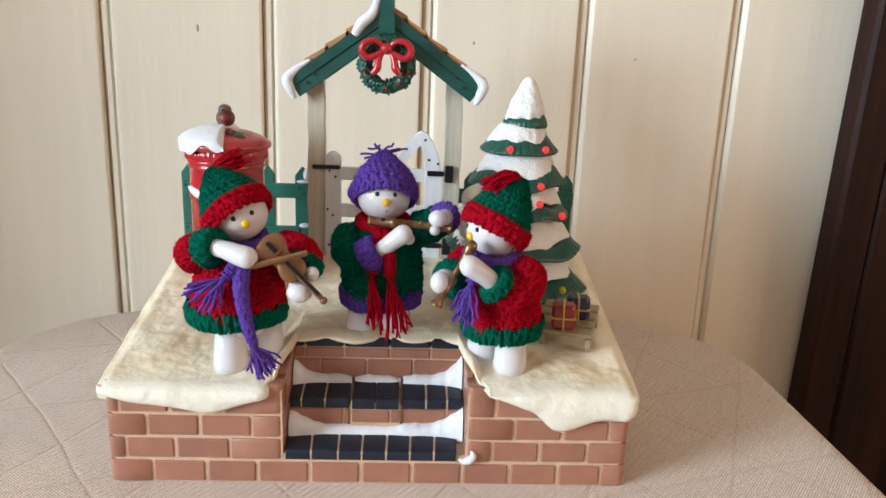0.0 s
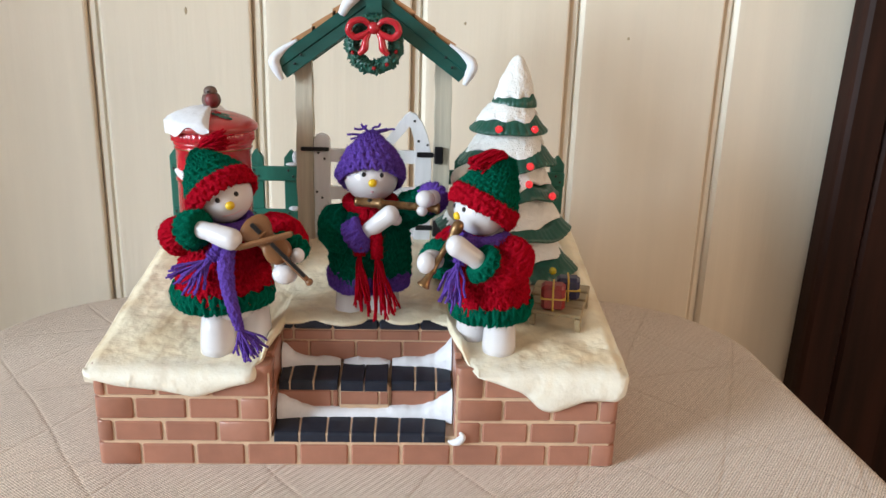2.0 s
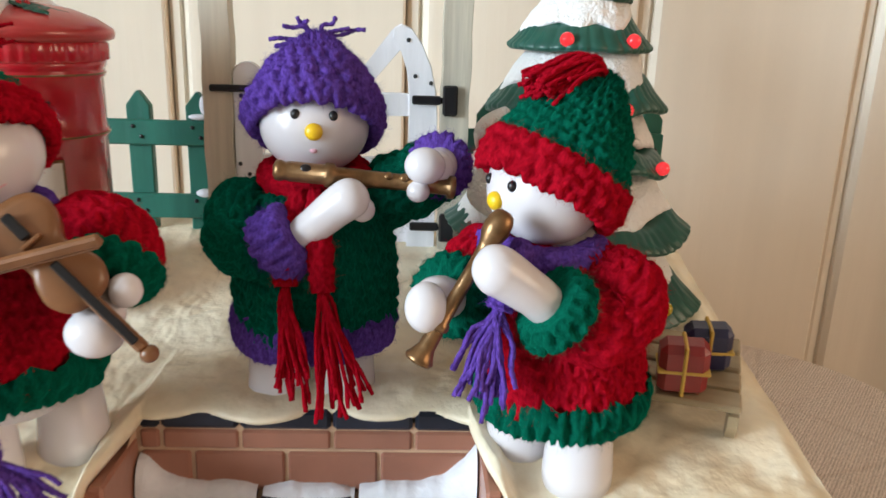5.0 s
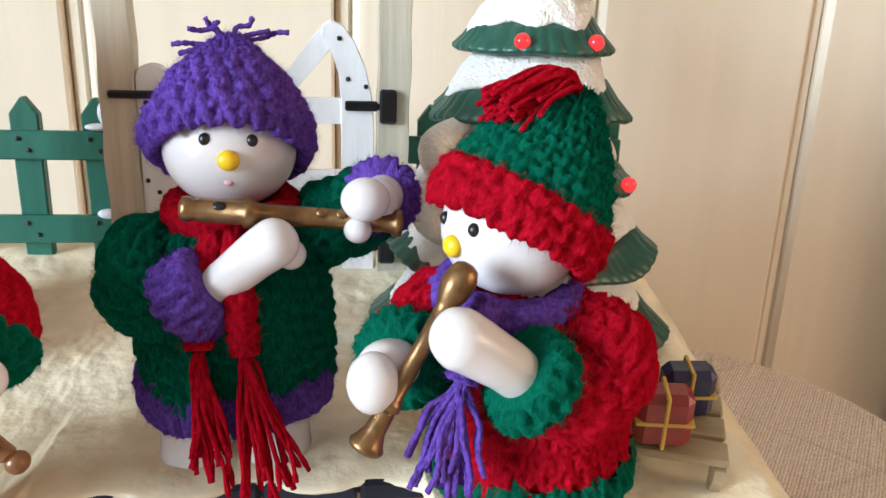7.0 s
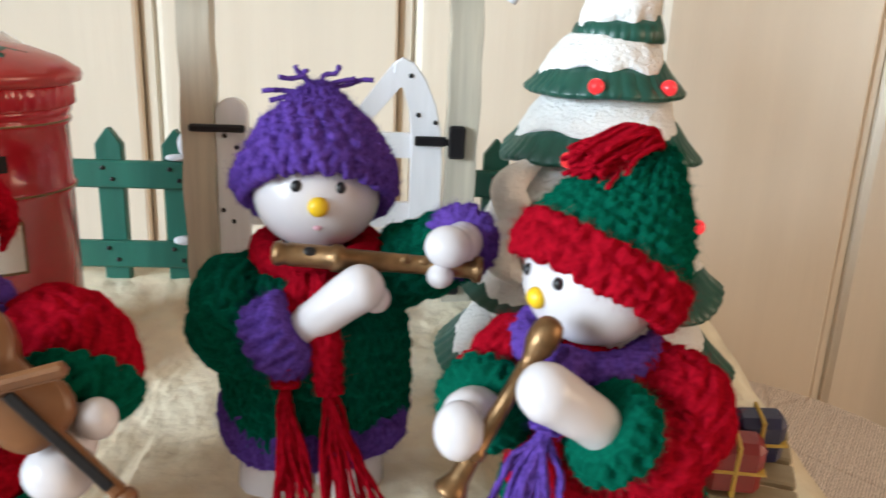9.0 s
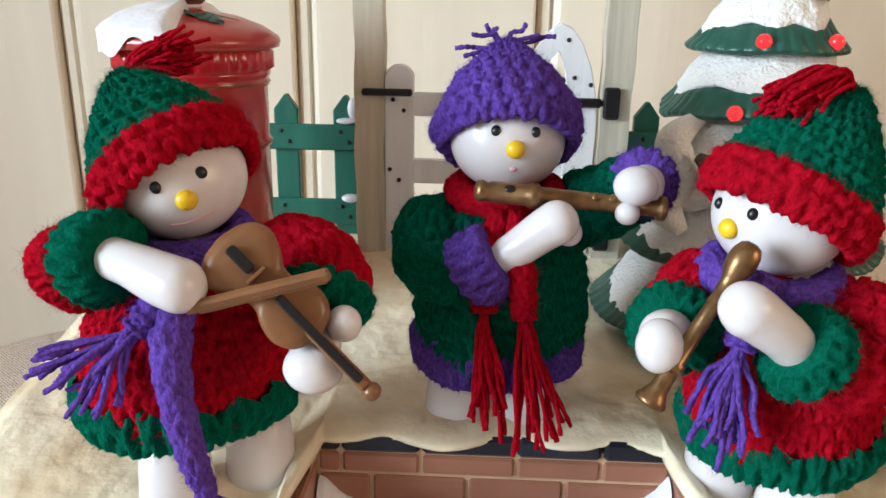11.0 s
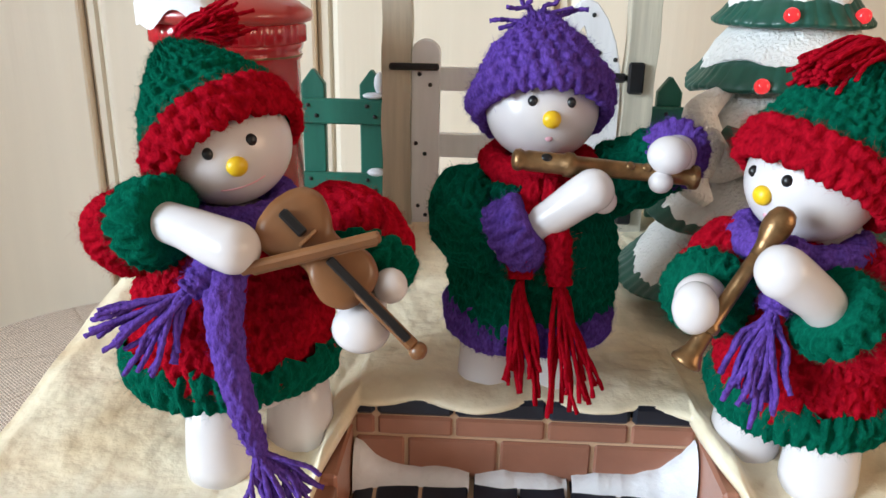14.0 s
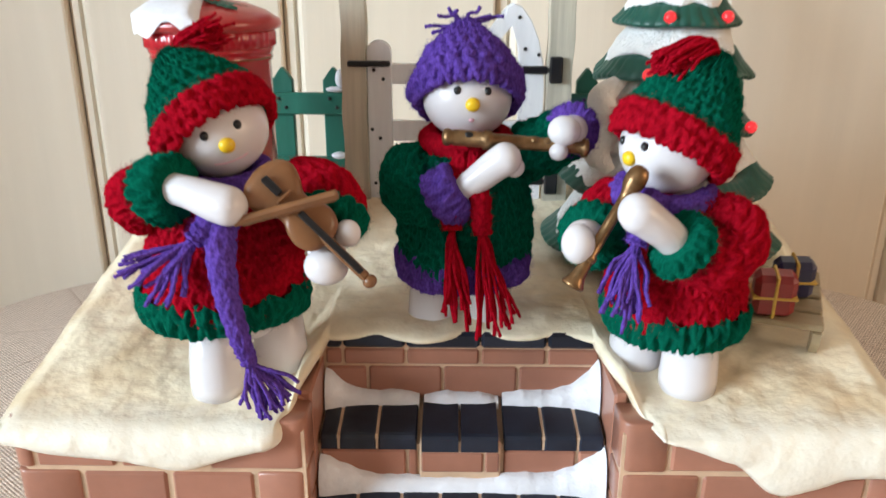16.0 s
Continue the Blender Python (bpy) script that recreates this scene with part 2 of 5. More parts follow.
class Geo:
    """Collects surfaces, tubes and boxes for one mesh with several materials."""

    def __init__(self):
        self.v, self.f, self.m, self.count = [], [], [], 0

    def grid(self, p, mat=0, wrap=False, flip=False, cap0=False, cap1=False):
        p = np.asarray(p, float)
        nv, nu = p.shape[:2]
        base = self.count
        self.v.append(p.reshape(-1, 3))
        self.count += nv * nu
        j, i = np.meshgrid(np.arange(nv - 1), np.arange(nu if wrap else nu - 1), indexing="ij")
        i2 = (i + 1) % nu
        q = np.stack([j * nu + i, j * nu + i2, (j + 1) * nu + i2, (j + 1) * nu + i], -1).reshape(-1, 4) + base
        if flip:
            q = q[:, ::-1]
        self.f.extend(q.tolist())
        self.m.extend([mat] * len(q))
        for on, row in ((cap0, 0), (cap1, nv - 1)):
            if on:
                ring = [base + row * nu + k for k in range(nu)]
                self.f.append(ring if (row != 0) != flip else ring[::-1])
                self.m.append(mat)
        return self

    def poly(self, verts, faces, mat=0):
        base = self.count
        self.v.append(np.asarray(verts, float).reshape(-1, 3))
        self.count += len(self.v[-1])
        for f in faces:
            self.f.append([base + k for k in f])
            self.m.append(mat)
        return self

    def box(self, x0, x1, y0, y1, z0, z1, bev=0.0, mat=0, mtx=None):
        """A box with chamfered edges."""
        c = np.array([(x0 + x1) / 2, (y0 + y1) / 2, (z0 + z1) / 2])
        h = np.array([x1 - x0, y1 - y0, z1 - z0]) / 2
        b = min(bev, *(h * 0.9)) if bev else 0
        vs, idx = [], {}
        for sx in (-1, 1):
            for sy in (-1, 1):
                for sz in (-1, 1):
                    s = np.array([sx, sy, sz])
                    for a in range(3):
                        k = h - b
                        k[a] = h[a]
                        idx[(sx, sy, sz, a)] = len(vs)
                        vs.append(c + s * k)
        fs = []
        for a in range(3):
            o = [(1, 2), (2, 0), (0, 1)][a]
            for s in (-1, 1):
                ring = []
                for p, q in ((-1, -1), (1, -1), (1, 1), (-1, 1)):
                    t = [0, 0, 0]
                    t[a], t[o[0]], t[o[1]] = s, p, q
                    ring.append(idx[(*t, a)])
                fs.append(ring if s > 0 else ring[::-1])
        if b:
            for a in range(3):
                o = [(1, 2), (2, 0), (0, 1)][a]
                for p in (-1, 1):
                    for q in (-1, 1):
                        ring = []
                        for s, w in ((-1, 0), (1, 0), (1, 1), (-1, 1)):
                            t = [0, 0, 0]
                            t[a], t[o[0]], t[o[1]] = s, p, q
                            ring.append(idx[(*t, o[w])])
                        fs.append(ring if p * q < 0 else ring[::-1])
            for sx in (-1, 1):
                for sy in (-1, 1):
                    for sz in (-1, 1):
                        ring = [idx[(sx, sy, sz, a)] for a in range(3)]
                        fs.append(ring if sx * sy * sz > 0 else ring[::-1])
        vs = np.array(vs)
        if mtx is not None:
            vs = xf(vs, mtx)
        return self.poly(vs, fs, mat)

    def ball(self, c, r, mat=0, nu=20, nv=14, mtx=None):
        r = np.broadcast_to(np.asarray(r, float), 3)
        th = np.linspace(0.02, math.pi - 0.02, nv)[::-1]
        ph = np.linspace(0, 2 * math.pi, nu, endpoint=False)
        p = np.stack([np.outer(np.sin(th), np.cos(ph)) * r[0], np.outer(np.sin(th), np.sin(ph)) * r[1], np.outer(np.cos(th), np.ones(nu)) * r[2]], -1)
        p = p + np.asarray(c, float)
        if mtx is not None:
            p = xf(p, mtx)
        return self.grid(p, mat, wrap=True, cap0=True, cap1=True)

    def lathe(self, prof, mat=0, nu=40, at=(0, 0, 0), mtx=None, caps=True, squash=1.0):
        prof = np.asarray(prof, float)
        ph = np.linspace(0, 2 * math.pi, nu, endpoint=False)
        p = np.stack([np.outer(prof[:, 0], np.cos(ph)), np.outer(prof[:, 0], np.sin(ph)) * squash, np.outer(prof[:, 1], np.ones(nu))], -1) + np.asarray(at, float)
        if mtx is not None:
            p = xf(p, mtx)
        return self.grid(p, mat, wrap=True, cap0=caps, cap1=caps)

    def tube(self, path, radii, mat=0, nu=8, shape=None, caps=True):
        """A tube along a path. shape(u, s): a factor on the radius, u in 0..1 round, s metres along."""
        p = np.asarray(path, float)
        fr, s = frames(p)
        r = np.interp(np.linspace(0, 1, len(p)), np.linspace(0, 1, len(radii)), radii) if np.ndim(radii) else np.full(len(p), radii)
        u = np.arange(nu) / nu
        k = np.ones((len(p), nu)) if shape is None else shape(u[None, :], s[:, None])
        a = 2 * math.pi * u
        g = p[:, None] + (fr[0][:, None] * np.cos(a)[None, :, None] + fr[1][:, None] * np.sin(a)[None, :, None]) * (r[:, None] * k)[..., None]
        return self.grid(g, mat, wrap=True, cap0=caps, cap1=caps)

    def make(self, name, mats, parent=None, smooth=True, label=""):
        me = bpy.data.meshes.new(name)
        me.from_pydata(np.concatenate(self.v).tolist(), [], self.f)
        for m in mats if isinstance(mats, (list, tuple)) else [mats]:
            me.materials.append(m)
        me.polygons.foreach_set("material_index", self.m)
        me.polygons.foreach_set("use_smooth", [smooth] * len(self.f))
        me.update()
        ob = new(name, me)
        if parent is not None:
            ob.parent = parent
        if label:
            tagged(ob, label)
        return ob


def xf(p, m):
    m = np.array(m)
    return np.asarray(p) @ m[:3, :3].T + m[:3, 3]


def frames(p):
    """Carried frames along a path, and the length along it."""
    t = np.gradient(p, axis=0)
    t /= np.linalg.norm(t, axis=1)[:, None] + 1e-12
    a = np.cross(t[0], (0.31, 0.2, 0.93))
    if np.linalg.norm(a) < 1e-3:
        a = np.cross(t[0], (1, 0, 0))
    a /= np.linalg.norm(a)
    n1 = [a]
    for k in range(1, len(p)):
        a = n1[-1] - t[k] * (n1[-1] @ t[k])
        n1.append(a / np.linalg.norm(a))
    n1 = np.array(n1)
    n2 = np.cross(t, n1)
    s = np.r_[0, np.cumsum(np.linalg.norm(np.diff(p, axis=0), axis=1))]
    return (n1, n2), s


def spline(pts, n=40):
    """Catmull-Rom through points."""
    p = np.asarray(pts, float)
    p = np.vstack([2 * p[0] - p[1], p, 2 * p[-1] - p[-2]])
    out = []
    k = len(p) - 3
    for t in np.linspace(0, k - 1e-9, n):
        i = int(t)
        f = t - i
        a, b, c, d = p[i:i + 4]
        out.append(0.5 * (2 * b + (c - a) * f + (2 * a - 5 * b + 4 * c - d) * f * f + (3 * b - a - 3 * c + d) * f ** 3))
    return np.array(out)


def vnoise(p, scale, seed=0.0):
    """Smooth noise on an array of points."""
    q = np.asarray(p).reshape(-1, 3) * scale + seed
    return np.array([noise.noise(Vector(a)) for a in q]).reshape(np.shape(p)[:-1])


def holder(name, at, label, category, group="", rz=0.0, mtx=None):
    ob = new(name)
    ob.empty_display_size = 0.005
    ob.matrix_world = mtx if mtx is not None else pose(*at, 0, 0, rz)
    return tagged(ob, label, category, group)


def smooth01(x):
    x = np.clip(x, 0, 1)
    return x * x * (3 - 2 * x)


def ground(y):
    """Height of the snow on the sloping base."""
    return 0.0545 + 0.2 * y

# ---------------------------------------------------------------- room
TURN = math.degrees(math.atan(0.018))


def room():
    wall = Geo().box(WX - 0.25, 2.4, 0.0, 0.10, -0.74, 1.75).make("wall_north", M["plaster"], smooth=False)
    wall.matrix_world = pose(0, 0.2705, 0, 0, 0, TURN)
    tagged(wall, "cream painted tongue-and-groove board wall", "wall", kind="structure")
    pitch, first = 0.1207, -0.2192
    for k in range(-13, 5):
        x0 = first + pitch * k
        g = Geo()
        # profile across one board: sunk tongue, notch, lit slope, face, dark slope
        prof = [(0.0002, 0.0068), (0.0030, 0.0034), (0.0064, 0.0034), (0.0074, 0.0058), (0.0084, 0.0058), (0.0090, 0.0030), (0.0118, 0.0002), (0.0140, 0.0), (pitch - 0.0016, 0.0), (pitch - 0.0004, 0.0006), (pitch + 0.0001, 0.0062)]
        zz = np.linspace(-0.74, 1.72, 3)
        p = np.array([[(x0 + a, b, z) for a, b in prof] for z in zz])
        g.grid(p, flip=False)
        ob = g.make("board", M["wall"], wall, smooth=False)
        ob.location = (0, -0.0068, 0)
    # knots and pits in the boards
    g = Geo()
    for x, z in ((-0.1459, 0.2205), (0.0627, 0.2175), (0.19, 0.21)):
        g.ball((x, -0.0068, z), (0.0010, 0.0006, 0.0028 if x < 0 else 0.0012), nu=10, nv=8)
    g.make("knot", material("knot_stain", (0.50, 0.40, 0.26), 0.6, bump=0), wall)
    for nm, b in (("wall_west_low", (WX - 0.25, WX, -2.3, 0.235, -0.74, 0.10)), ("wall_west_high", (WX - 0.25, WX, -2.3, 0.235, 1.14, 1.75)),
                  ("wall_west_near", (WX - 0.25, WX, -2.3, -1.64, 0.10, 1.14)), ("wall_west_far", (WX - 0.25, WX, -0.60, 0.235, 0.10, 1.14)),
                  # unseen pier, added to keep window light off the left boards
                  ("wall_pier", (WX, -0.62, -0.05, 0.257, -0.74, 1.75)), ("wall_south", (-2.10, 2.40, -2.4, -2.3, -0.74, 1.75))):
        tagged(Geo().box(*b).make(nm, M["plaster"], smooth=False), "plain plastered wall round a window opening, or unseen pier added to block light", "wall", kind="structure")
    # unseen east wall, coloured warm to bounce warm light; opening for added fill lamp
    for nm, b in (("wall_east_low", (2.30, 2.40, -2.3, 0.42, -0.74, 0.20)), ("wall_east_high", (2.30, 2.40, -2.3, 0.42, 1.24, 1.75)),
                  ("wall_east_near", (2.30, 2.40, -2.3, -1.48, 0.20, 1.24)), ("wall_east_far", (2.30, 2.40, -0.42, 0.42, 0.20, 1.24))):
        tagged(Geo().box(*b).make(nm, M["bouncewall"], smooth=False), "unseen warm brown wall added to bounce warm light, open for a fill lamp", "wall", kind="structure")
    tagged(Geo().box(-2.10, 2.40, -2.4, 0.42, -0.80, -0.74).make("floor", M["carpet"], smooth=False), "brown carpeted floor", "floor", kind="structure")
    tagged(Geo().box(-2.10, 2.40, -2.4, 0.42, 1.75, 1.80).make("ceiling", M["plaster"], smooth=False), "plain pale ceiling", "ceiling", kind="structure")
    g = Geo()
    # upright dark casing with a rounded inner edge and a groove
    prof = [(0.3522, 0.2620), (0.3522, 0.2480), (0.3530, 0.2430), (0.3560, 0.2400), (0.3800, 0.2385), (0.3830, 0.2420), (0.3860, 0.2385), (0.4300, 0.2360), (0.4420, 0.2300), (0.4700, 0.2290), (0.5600, 0.2290), (0.5600, 0.2620)]
    g.grid(np.array([[(a + 0.004 + 0.022 * z, b, z) for a, b in prof] for z in np.linspace(-0.74, 1.72, 2)]))
    tagged(g.make("door_1", M["dark"], smooth=False), "dark mahogany door casing against the cream wall", "door frame", kind="structure")


def rounded_outline(hx, y0, y1, r, n=14):
    pts = []
    for cx, cy, a0 in ((hx - r, y1 - r, 0), (-hx + r, y1 - r, 90), (-hx + r, y0 + r, 180), (hx - r, y0 + r, 270)):
        for k in range(n + 1):
            a = radians(a0 + 90 * k / n)
            pts.append((cx + r * math.cos(a), cy + r * math.sin(a)))
    return np.array(pts)


def table():
    t = holder("side_table", (0, 0, -0.74), "small square oak side table with rounded corners against the wall", "table")
    o = rounded_outline(0.2632, -0.2612, 0.2542, 0.108)
    c = np.array([0, 0.0])
    g = Geo()
    rows = [np.c_[c + (o - c) * k, np.full(len(o), z)] for k, z in ((0.02, 0.7195), (1.0, 0.7195), (1.0, 0.737), (0.02, 0.737))]
    g.grid(np.array(rows), wrap=True)
    g.make("tabletop", M["leg"], t, smooth=False)
    for sx in (-1, 1):
        for y in (-0.18, 0.17):
            Geo().lathe([(0.014, 0), (0.02, 0.3), (0.024, 0.7195)], nu=16, at=(sx * 0.18, y, 0)).make("leg", M["leg"], t)
    g = Geo()
    o = rounded_outline(0.2640, -0.262, 0.2550, 0.108, 24)
    rows = []
    prof = [(-0.252, -0.0002), (-0.20, -0.0002), (-0.14, -0.0002), (-0.09, -0.0002), (-0.05, -0.0002), (-0.02, -0.0002), (-0.008, -0.0002), (0.0, -0.0004), (0.0036, -0.0016), (0.0058, -0.0045), (0.0066, -0.011), (0.0074, -0.05), (0.0095, -0.13), (0.0100, -0.19)]
    nrm = np.roll(o, -1, 0) - np.roll(o, 1, 0)
    nrm = np.c_[nrm[:, 1], -nrm[:, 0]] / np.linalg.norm(nrm, axis=1)[:, None]
    ang = np.arange(len(o))
    for d, z in prof:
        if d < -0.009:
            k = 1 + d / 0.262
            q = np.array([0, -0.004]) + (o - np.array([0, -0.004])) * k
        else:
            wavy = 0.004 * smooth01((-z - 0.02) / 0.15) * np.sin(ang * 0.9)
            q = o + nrm * (d + wavy)[:, None] if np.ndim(wavy) else o + nrm * d
        q[:, 1] = np.minimum(q[:, 1], 0.2605)
        rows.append(np.c_[q, np.full(len(o), z)])
    g.grid(np.array(rows), wrap=True, flip=True, cap0=True)
    tagged(g.make("tablecloth", M["cloth"]), "beige woven damask tablecloth with a lattice pattern on the table", "tablecloth")


# ---------------------------------------------------------------- the brick base
XL, XR = -0.0437, 0.0470


def brick_piece(parent, x0, x1, y0, y1, z0, z1, mat="brick", bev=0.0011, name="brick"):
    g = Geo().box(x0, x1, y0, y1, z0, z1, bev)
    return g.make(name, M[mat], parent, smooth=False)


def corner_brick(parent, x0, x1, y0, y1, z0, z1, left, right, r=0.0038, bev=0.0008):
    """A moulded brick whose free front corner is well rounded."""
    rows = []
    for z, e in ((z0, bev), (z0 + bev * 0.3, bev * 0.3), (z0 + bev, 0), (z1 - bev, 0), (z1 - bev * 0.3, bev * 0.3), (z1, bev)):
        o = [(x1 - e, y1), (x0 + e, y1)]
        for on, cx, s in ((left, x0, 1), (right, x1, -1)):
            if on:
                q = [(cx + s * (r - (r - e) * math.cos(t)), y0 + r - (r - e) * math.sin(t)) for t in np.linspace(0, math.pi / 2, 7)]
            else:
                q = [(cx + s * (e + bev * 0.6), y0 + e), (cx + s * e, y0 + e + bev * 0.6)][::-1]
            o += q if s > 0 else q[::-1]
        rows.append([(x, y, z) for x, y in o])
    return Geo().grid(np.array(rows), wrap=True, cap0=True, cap1=True).make("brick", M["brick"], parent)


def base():
    b = holder("brick_plinth", (0, 0, 0), "moulded brick plinth with tiled steps under cream painted snow", "toy base")
    g = Geo()
    # one solid, section by section along x, so that no two faces share a plane
    def section(x, ys, zs, y0=0.0008):
        return [(x, 0.1560, 0.0), (x, 0.1560, 0.0640), (x, 0.0600, 0.0630)] + [(x, y, z) for y, z in zip(ys, zs)] + [(x, y0, 0.0)]

    block = ([0.0300, 0.0200, 0.0150, 0.0100, 0.0050, 0.0008], [0.0560, 0.0545, 0.0535, 0.0525, 0.0520, 0.0500])
    steps = ([0.0374, 0.0374, 0.0189, 0.0189, 0.0012, 0.0008], [0.0610, 0.0400, 0.0345, 0.0190, 0.0160, 0.0132])
    rim = ([0.0300, 0.0200, 0.0150, 0.0100, 0.0065, 0.0038], block[1])
    p = [section(-0.1292, *rim, 0.0038), section(-0.1262, *block), section(XL - 0.0006, *block), section(XL - 0.0005, *steps), section(XR + 0.0005, *steps), section(XR + 0.0006, *block), section(0.1262, *block), section(0.1292, *rim, 0.0038)]
    g.grid(np.array(p), wrap=True, cap0=True, cap1=True, flip=True)
    g.make("body", M["mortar"], b, smooth=False)
    j = 0.00055
    c = 0.0124
    rows = [
        (-0.1300, 0.1300, [-0.1087, -0.0821, -0.0569, -0.0310, -0.0053, 0.0205, 0.0460, 0.0702, 0.0948, 0.1175], 0),
        (-0.1300, XL, [-0.1213, -0.0968, -0.0700], 1), (XR, 0.1300, [0.0604, 0.0849, 0.1094], 1),
        (-0.1300, XL, [-0.1105, -0.0845, -0.0590], 2), (XR, 0.1300, [0.0710, 0.0960, 0.1200], 2),
        (-0.1300, XL, [-0.1235, -0.0990, -0.0725], 3), (XR, 0.1300, [0.0610, 0.0850, 0.1100], 3)]
    for x0, x1, joints, k in rows:
        e = [x0 - j, *joints, x1 + j]
        z0, z1 = c * k + (j if k else 0), c * (k + 1) - j
        if k == 3:
            z1 = 0.0540
        for a, d in zip(e, e[1:]):
            wrap = 0.012 if (abs(a) > 0.13 or abs(d) > 0.13) or (k and (abs(a - XR) < 0.002 or abs(d - XL) < 0.002)) else 0.004
            lc, rc = a < -0.13 or (k and abs(a - XR) < 0.002), d > 0.13 or (k and abs(d - XL) < 0.002)
            if lc or rc:
                corner_brick(b, a + j, d - j, 0.0, wrap, z0, z1, lc, rc)
            else:
                brick_piece(b, a + j, d - j, 0.0, wrap, z0, z1)
    for s in (-1, 1):
        for k in range(4):
            z0, z1 = c * k + (j if k else 0), c * (k + 1) - j
            y = 0.0128 if k % 2 else 0.0245
            brick_piece(b, *sorted((s * 0.1260, s * 0.1300)), 0.0130, y + 0.012 - j, z0, z1)
            y += 0.012
            while y < 0.15:
                brick_piece(b, *sorted((s * 0.1260, s * 0.1300)), y + j, min(y + 0.0245, 0.1565) - j, z0, z1)
                y += 0.0245
    # plain moulded cheeks on both sides of the steps
    for s, x in ((-1, XL), (1, XR)):
        brick_piece(b, *sorted((x, x + s * 0.004)), 0.0125, 0.0372, 0.0132, 0.0525 + 0.004, name="cheek", bev=0.0008)
    brick_piece(b, -0.0580, -0.0445, 0.0122, 0.0366, 0.0500, 0.0560, bev=0.0016, name="coping")
    # upper riser
    yr = 0.0365
    for x in zip([XL + 0.0002, -0.0295, -0.0047, 0.0202], [-0.0295, -0.0047, 0.0202, XR - 0.0002]):
        brick_piece(b, x[0] + 0.0005, x[1] - 0.0005, yr, yr + 0.003, 0.0405, 0.0522, bev=0.0006)
    for x in zip([XL + 0.0002, -0.0375, -0.0168, 0.0076, 0.0294], [-0.0375, -0.0168, 0.0076, 0.0294, XR - 0.0002]):
        brick_piece(b, x[0] + 0.0005, x[1] - 0.0005, yr, yr + 0.003, 0.0531, 0.0586, bev=0.0006)
        brick_piece(b, x[0] + 0.0003, x[1] - 0.0003, yr - 0.0006, yr + 0.0045, 0.0592, 0.0648, "tile", 0.0010, "tile")

    def tread(edges, y0, y1, zf, zt, zb, x_back=1.0, lift=0.0):
        sec = [(y0 + 0.0004, zf), (y0 + 0.0004, zt - 0.0014), (y0 + 0.0009, zt - 0.0007), (y0 + 0.0019, zt - 0.0004), (y1 - 0.0004, zb - 0.0004), (y1 - 0.0004, zf)]
        Geo().grid(np.array([[(x, *q) for q in sec] for x in (edges[0] + 0.0006, edges[-1] - 0.0006)]), wrap=True, cap0=True, cap1=True).make("grout", M["mortar"], b, smooth=False)
        for a, d in zip(edges, edges[1:]):
            a2, d2 = a + 0.0004, d - 0.0004
            sec = [(y0, zf), (y0, zt - 0.0014), (y0 + 0.0006, zt - 0.0004), (y0 + 0.0018, zt), (y1, zb), (y1, zf)]
            cx = (XL + XR) / 2
            g = Geo()
            p = np.array([[(cx + (x - cx) * (1 + 0.03 * (q[0] - y0) / (y1 - y0) * x_back), q[0] + (0.0004 if e else 0), q[1] - (0.0004 if e else 0)) for q in sec] for x, e in ((a2, 1), (a2 + 0.0005, 0), (d2 - 0.0005, 0), (d2, 1))])
            g.grid(p, flip=False, cap0=True, cap1=True)
            g.make("tile", M["tile"], b, smooth=False)

    # lower tread and riser
    tread([XL + 0.0005, -0.0303, -0.0168, -0.0049, 0.0073, 0.0192, 0.0314, XR - 0.004], -0.0004, 0.0188, 0.0136, 0.0186, 0.0206)
    ym = 0.0180
    for x in ((XL + 0.0004, -0.0157), (-0.0157, -0.0120), (0.0144, 0.0380), (0.0380, XR - 0.0004)):
        brick_piece(b, x[0] + 0.0005, x[1] - 0.0005, ym, ym + 0.003, 0.0200, 0.0325, bev=0.0006)
    tread([XL + 0.0005, -0.0372, -0.0251, -0.0122], ym - 0.0004, 0.0372, 0.0332, 0.0384, 0.0410, 0.0)
    tread([0.0144, 0.0272, 0.0381, XR - 0.0005], ym - 0.0004, 0.0372, 0.0332, 0.0384, 0.0410, 0.0)
    # the push button set into the middle step
    pb = Geo().box(-0.0116, 0.0138, ym - 0.0012, 0.0368, 0.0215, 0.0368, 0.0004).make("button", M["mortar"], b, smooth=False)
    for x in ((-0.0115, 0.0086), (0.0086, 0.0137)):
        brick_piece(pb, x[0] + 0.0004, x[1] - 0.0004, ym - 0.0018, ym + 0.002, 0.0256, 0.0328, bev=0.0005)
    for x in ((-0.0114, 0.0009), (0.0009, 0.0133)):
        g = Geo()
        sec = [(ym - 0.0020, 0.0334), (ym - 0.0020, 0.0378), (ym - 0.0013, 0.0386), (ym, 0.0390), (0.0366, 0.0414), (0.0366, 0.0330)]
        g.grid(np.array([[(v, *q) for q in sec] for v in (x[0] + 0.0004, x[1] - 0.0004)]), cap0=True, cap1=True)
        g.make("tile", M["tile"], pb, smooth=False)
    # snow lying at the back of the treads
    for x0, x1, yb, zf, hs in ((XL + 0.0006, -0.0123, 0.0366, 0.0405, (0.0125, 0.0045, 0.0030, 0.0038, 0.0020)), (-0.0108, 0.0138, 0.0364, 0.0405, (0.0014, 0.0034, 0.0026, 0.0030, 0.0012)),
                               (0.0150, XR - 0.0006, 0.0366, 0.0405, (0.0022, 0.0040, 0.0034, 0.0062, 0.0150)), (XL + 0.0006, XR - 0.0006, 0.0181, 0.0203, (0.0125, 0.0040, 0.0034, 0.0036, 0.0030, 0.0052, 0.0042, 0.0150))):
        n = 60
        xs = np.linspace(x0, x1, n)
        t = np.linspace(0, 1, n)
